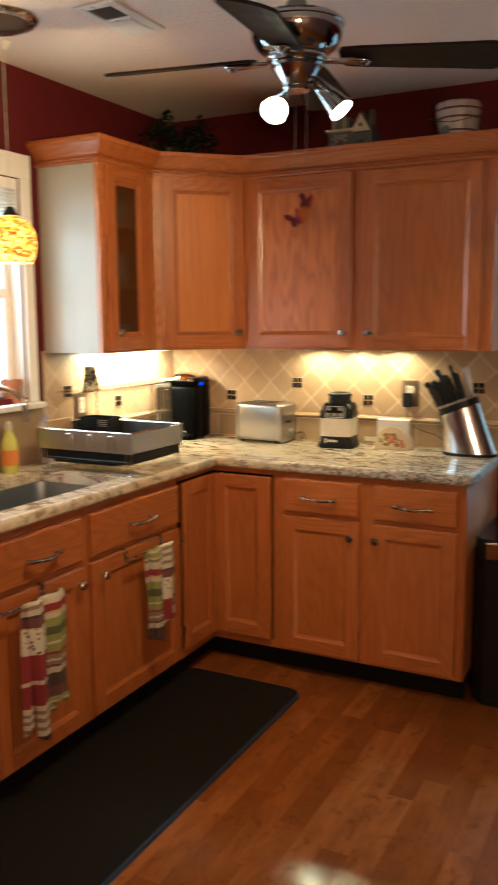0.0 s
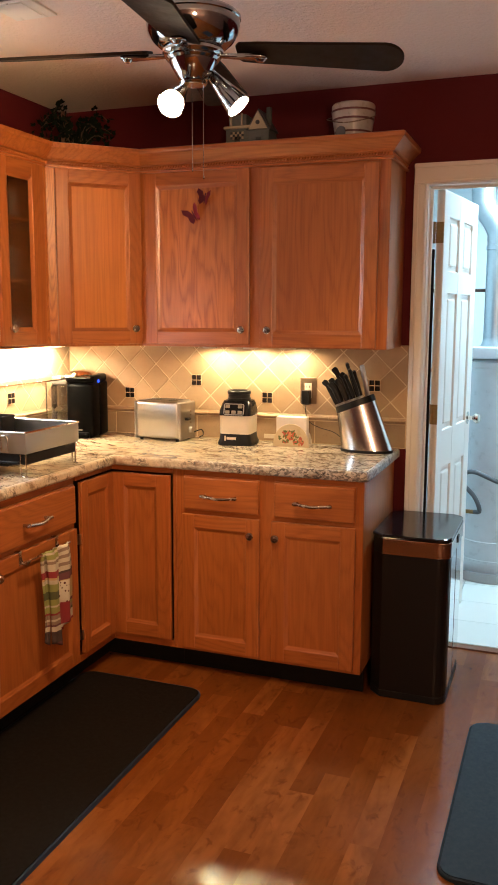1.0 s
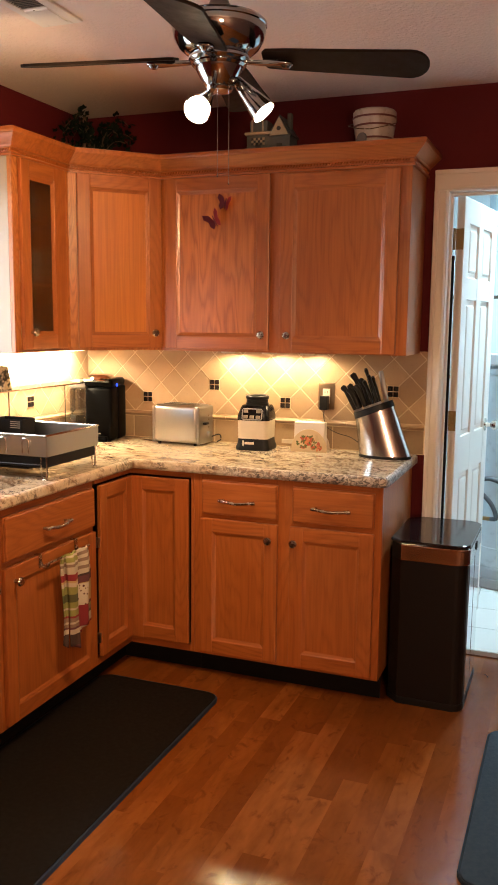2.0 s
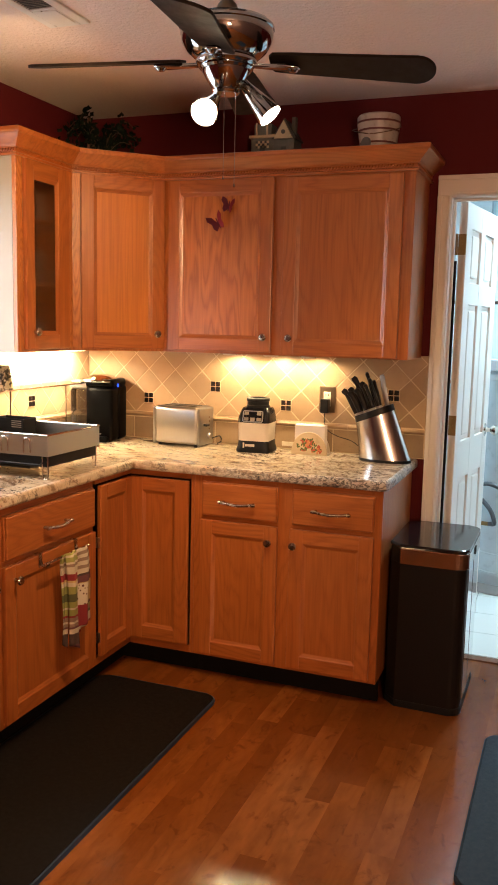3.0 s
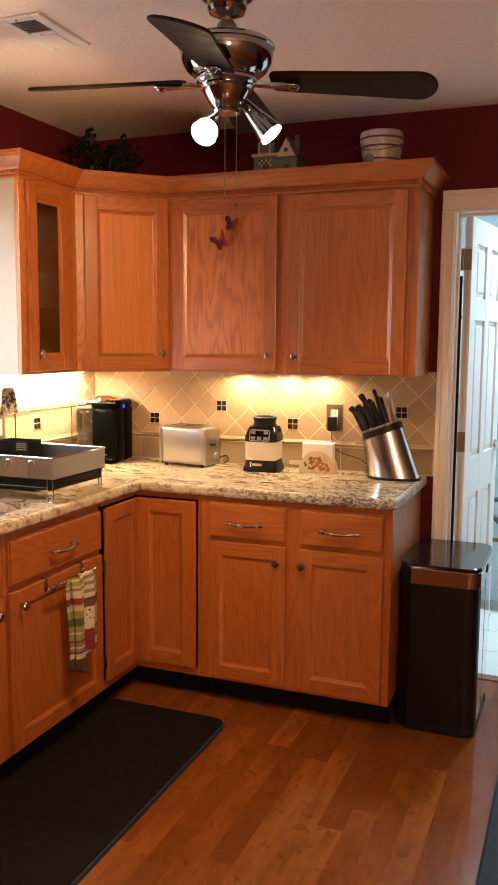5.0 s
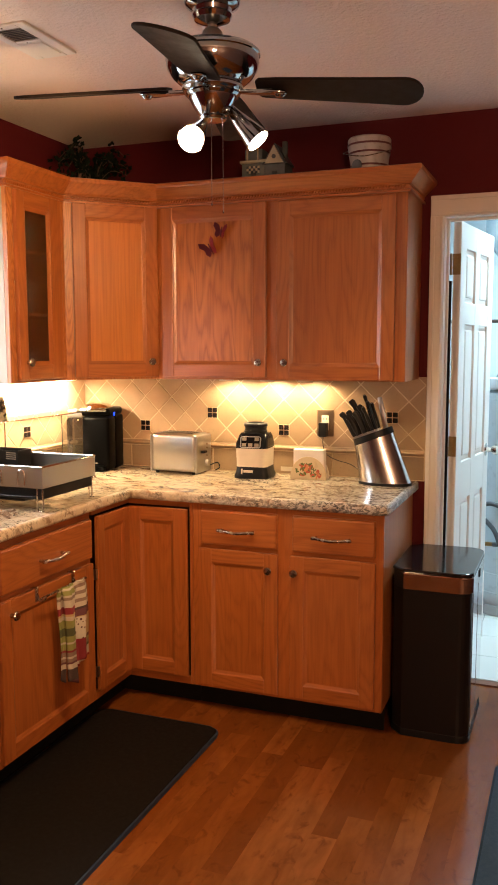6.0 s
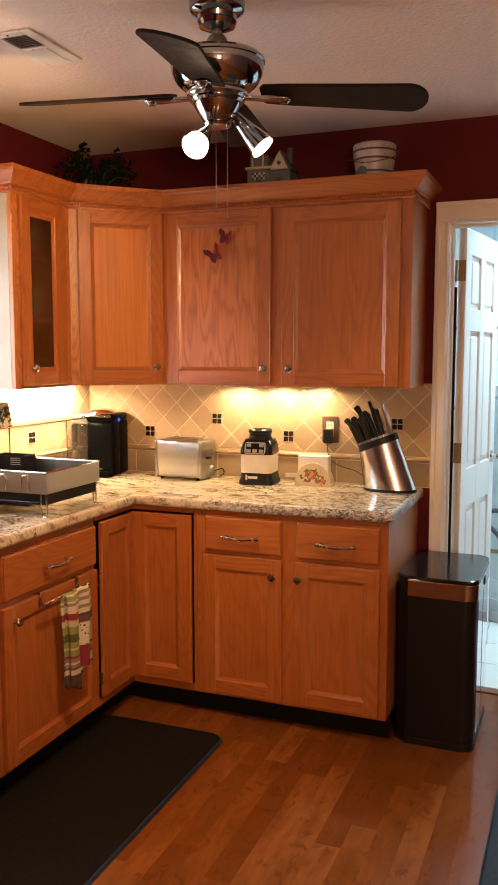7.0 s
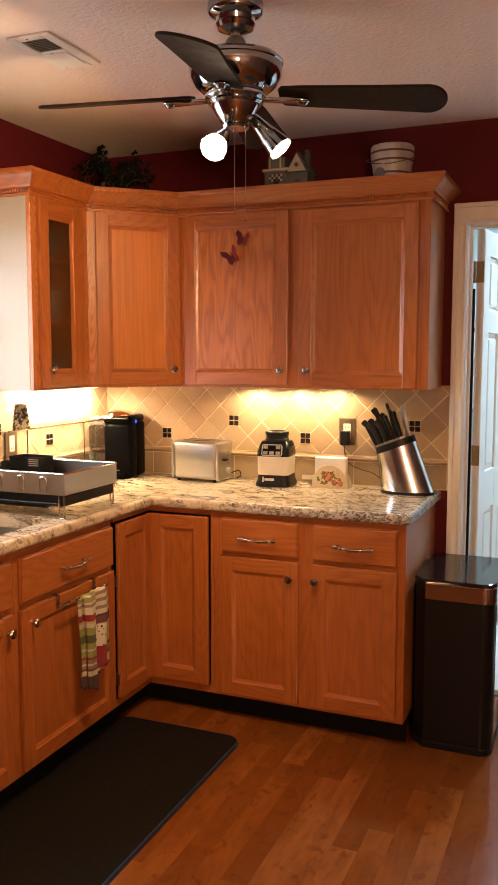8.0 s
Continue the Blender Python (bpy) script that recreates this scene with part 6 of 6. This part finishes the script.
def floor_mat_thing(name, label, x0, x1, y0, y1, r, mat, edge):
    m = thing(name, pose(0, 0, 0), label, "mat", "floor mats")
    part("pad", prism(rounded(x0 + 0.008, x1 - 0.008, y0 + 0.008, y1 - 0.008, r), 0.010, 0.0185, 0.003), mat, m, "", None, False)
    part("edge", prism(rounded(x0, x1, y0, y1, r + 0.01), 0.0006, 0.0155, 0.007, 3), edge, m, "", None, False)


floor_mat_thing("kitchen_mat", "black anti-fatigue kitchen mat in front of the sink", 0.552, 1.105, -2.75, -0.770, 0.045, MAT_BLACK, MAT_EDGE)
floor_mat_thing("kitchen_mat", "slate blue anti-fatigue kitchen mat on the wood floor", 2.140, 2.70, -1.60, -0.655, 0.045, MAT_BLUE, MAT_RIM)
# ---------------------------------------------------------------- utility room
def water_heater():
    w = thing("water_heater", pose(2.06, 1.34, 0.0072), "white cylindrical water heater with a galvanised flue", "water heater")
    TANK = plain("white_enamel", (0.55, 0.64, 0.70), 0.3)
    GALV = plain("galvanised_steel", (0.36, 0.42, 0.46), 0.4, 0.8, 0.15, 30)
    part("drain_pan", rev([(0, 0), (0.27, 0), (0.28, 0.06), (0.275, 0.06), (0.265, 0.006), (0, 0.006)], 40), plain("grey_pan", (0.35, 0.37, 0.38), 0.5), w, "grey drain pan", None, True)
    part("tank", rev([(0, 0.02), (0.225, 0.02), (0.225, 0.10), (0.229, 0.102), (0.229, 0.118), (0.225, 0.12), (0.225, 0.215), (0.229, 0.217), (0.229, 0.227), (0.225, 0.23), (0.225, 1.215), (0.232, 1.218), (0.232, 1.25), (0.21, 1.265), (0, 1.27)], 48), TANK, w, "", None, True)
    part("draft_hood", rev([(0.10, 1.275), (0.105, 1.29), (0.068, 1.36), (0.065, 1.38)], 28), GALV, w, "", pose(-0.05, 0, 0), True)
    for x, y in ((0.09, 0), (-0.19, 0), (-0.05, 0.14), (-0.05, -0.10)):
        part("hood_leg", box(x - 0.006, x + 0.006, y - 0.002, y + 0.002, 1.26, 1.29, 0), GALV, w)
    part("flue_pipe", rev([(0.064, 1.37), (0.064, 1.875), (0.068, 1.877), (0.068, 1.90), (0.064, 1.902), (0.064, 1.93)], 32), GALV, w, "galvanised flue pipe", pose(-0.05, 0, 0), True)
    part("flue_elbow", add_tube(bmesh.new(), arc([(-0.05, 0, 1.925), (-0.052, 0, 1.975), (-0.085, 0, 2.045), (-0.132, 0, 2.11), (-0.146, 0, 2.18), (-0.146, 0, 2.475)], 5), 0.066, 24), GALV, w, "galvanised flue elbow", None, True)
    part("control_box", box(-0.16, 0.0, -0.25, -0.12, 1.272, 1.335, 0.006, 2), TANK, w)
    part("water_pipe", tube([(-0.9, 0.3, 1.66), (0.1, 0.3, 1.66)], 0.011, 10), plain("dark_copper", (0.14, 0.10, 0.08), 0.4, 0.8), w, "dark copper pipe", None, True)
    part("water_pipe", tube(arc([(-0.6, -0.02, 1.19), (-0.22, -0.02, 1.19), (-0.18, -0.02, 1.21), (-0.17, -0.02, 1.27)], 4), 0.011, 10), plain("copper", (0.52, 0.25, 0.14), 0.35, 0.9), w, "copper pipe", None, True)
    part("gas_hose", tube(arc([(-0.10, -0.235, 0.405), (-0.07, -0.26, 0.42), (-0.10, -0.27, 0.50), (-0.185, -0.25, 0.585), (-0.17, -0.25, 0.62), (-0.11, -0.26, 0.640), (0.0, -0.26, 0.60), (0.12, -0.24, 0.55)], 6), 0.013, 10), plain("grey_blue_hose", (0.075, 0.09, 0.105), 0.4), w, "grey flexible hose", None, True)
    part("valve", tube([(-0.24, -0.22, 0.405), (-0.10, -0.235, 0.405)], 0.012, 8), BRASS, w, "brass valve")


water_heater()
ul = thing("utility_light", pose(2.26, 1.0, 2.485), "lit white fluorescent ceiling fixture", "ceiling light")
part("housing", box(-0.20, 0.20, -0.13, 0.13, -0.05, -0.001, 0.006), WHITE, ul)
part("diffuser", box(-0.185, 0.185, -0.115, 0.115, -0.062, -0.05, 0.003), glow("cool_diffuser", (0.75, 0.92, 1.0), 5.0), ul, "glowing diffuser")

# utility floor tiles
tile_me = mesh_of("vinyl_tile", box(-0.1505, 0.1505, -0.1505, 0.1505, 0, 0.005, 0.0015), VINYL)
for i in range(5):
    for j in range(6):
        t = new("vinyl_tile", tile_me)
        t.parent = UFLOOR
        t.matrix_basis = pose(1.47 + 0.305 * i, 0.28 + 0.305 * j, 0.002)

# ---------------------------------------------------------------- floor planks
floor = tagged(new("floor", mesh_of("floor", box(-WT, 4.3 + WT, -5.6 - WT, 0.07, -0.06, -0.0085, 0), SUB)), "glossy reddish-brown hardwood plank floor", "floor", kind="structure")
rng = random.Random(5)
plank_meshes = {}
PW = 0.083
rest = bmesh.new()
for row in range(-2, 53):
    x = 0.02 + row * PW
    y = 0.066
    first = rng.uniform(0.15, 1.0)
    while y > -5.6:
        L = first or rng.choice((0.42, 0.55, 0.70, 0.85, 1.05, 1.25))
        first = 0
        y1 = max(y - L, -5.6)
        if 0.5 < x < 2.95 and y > -4.0:
            key = round(y - y1, 2)
            if key not in plank_meshes:
                plank_meshes[key] = mesh_of("plank", box(-PW / 2, PW / 2, -key / 2, key / 2, -0.009, 0, 0), PLANK)
            p = new("plank", plank_meshes[key])
            p.parent = floor
            p.matrix_basis = pose(x, (y + y1) / 2, 0.0)
        else:
            add_box(rest, x - PW / 2, x + PW / 2, y1, y, -0.009, 0)
        y = y1
tagged(part("far_planks", rest, PLANK, floor), "hardwood planks towards the walls", kind="stuff")
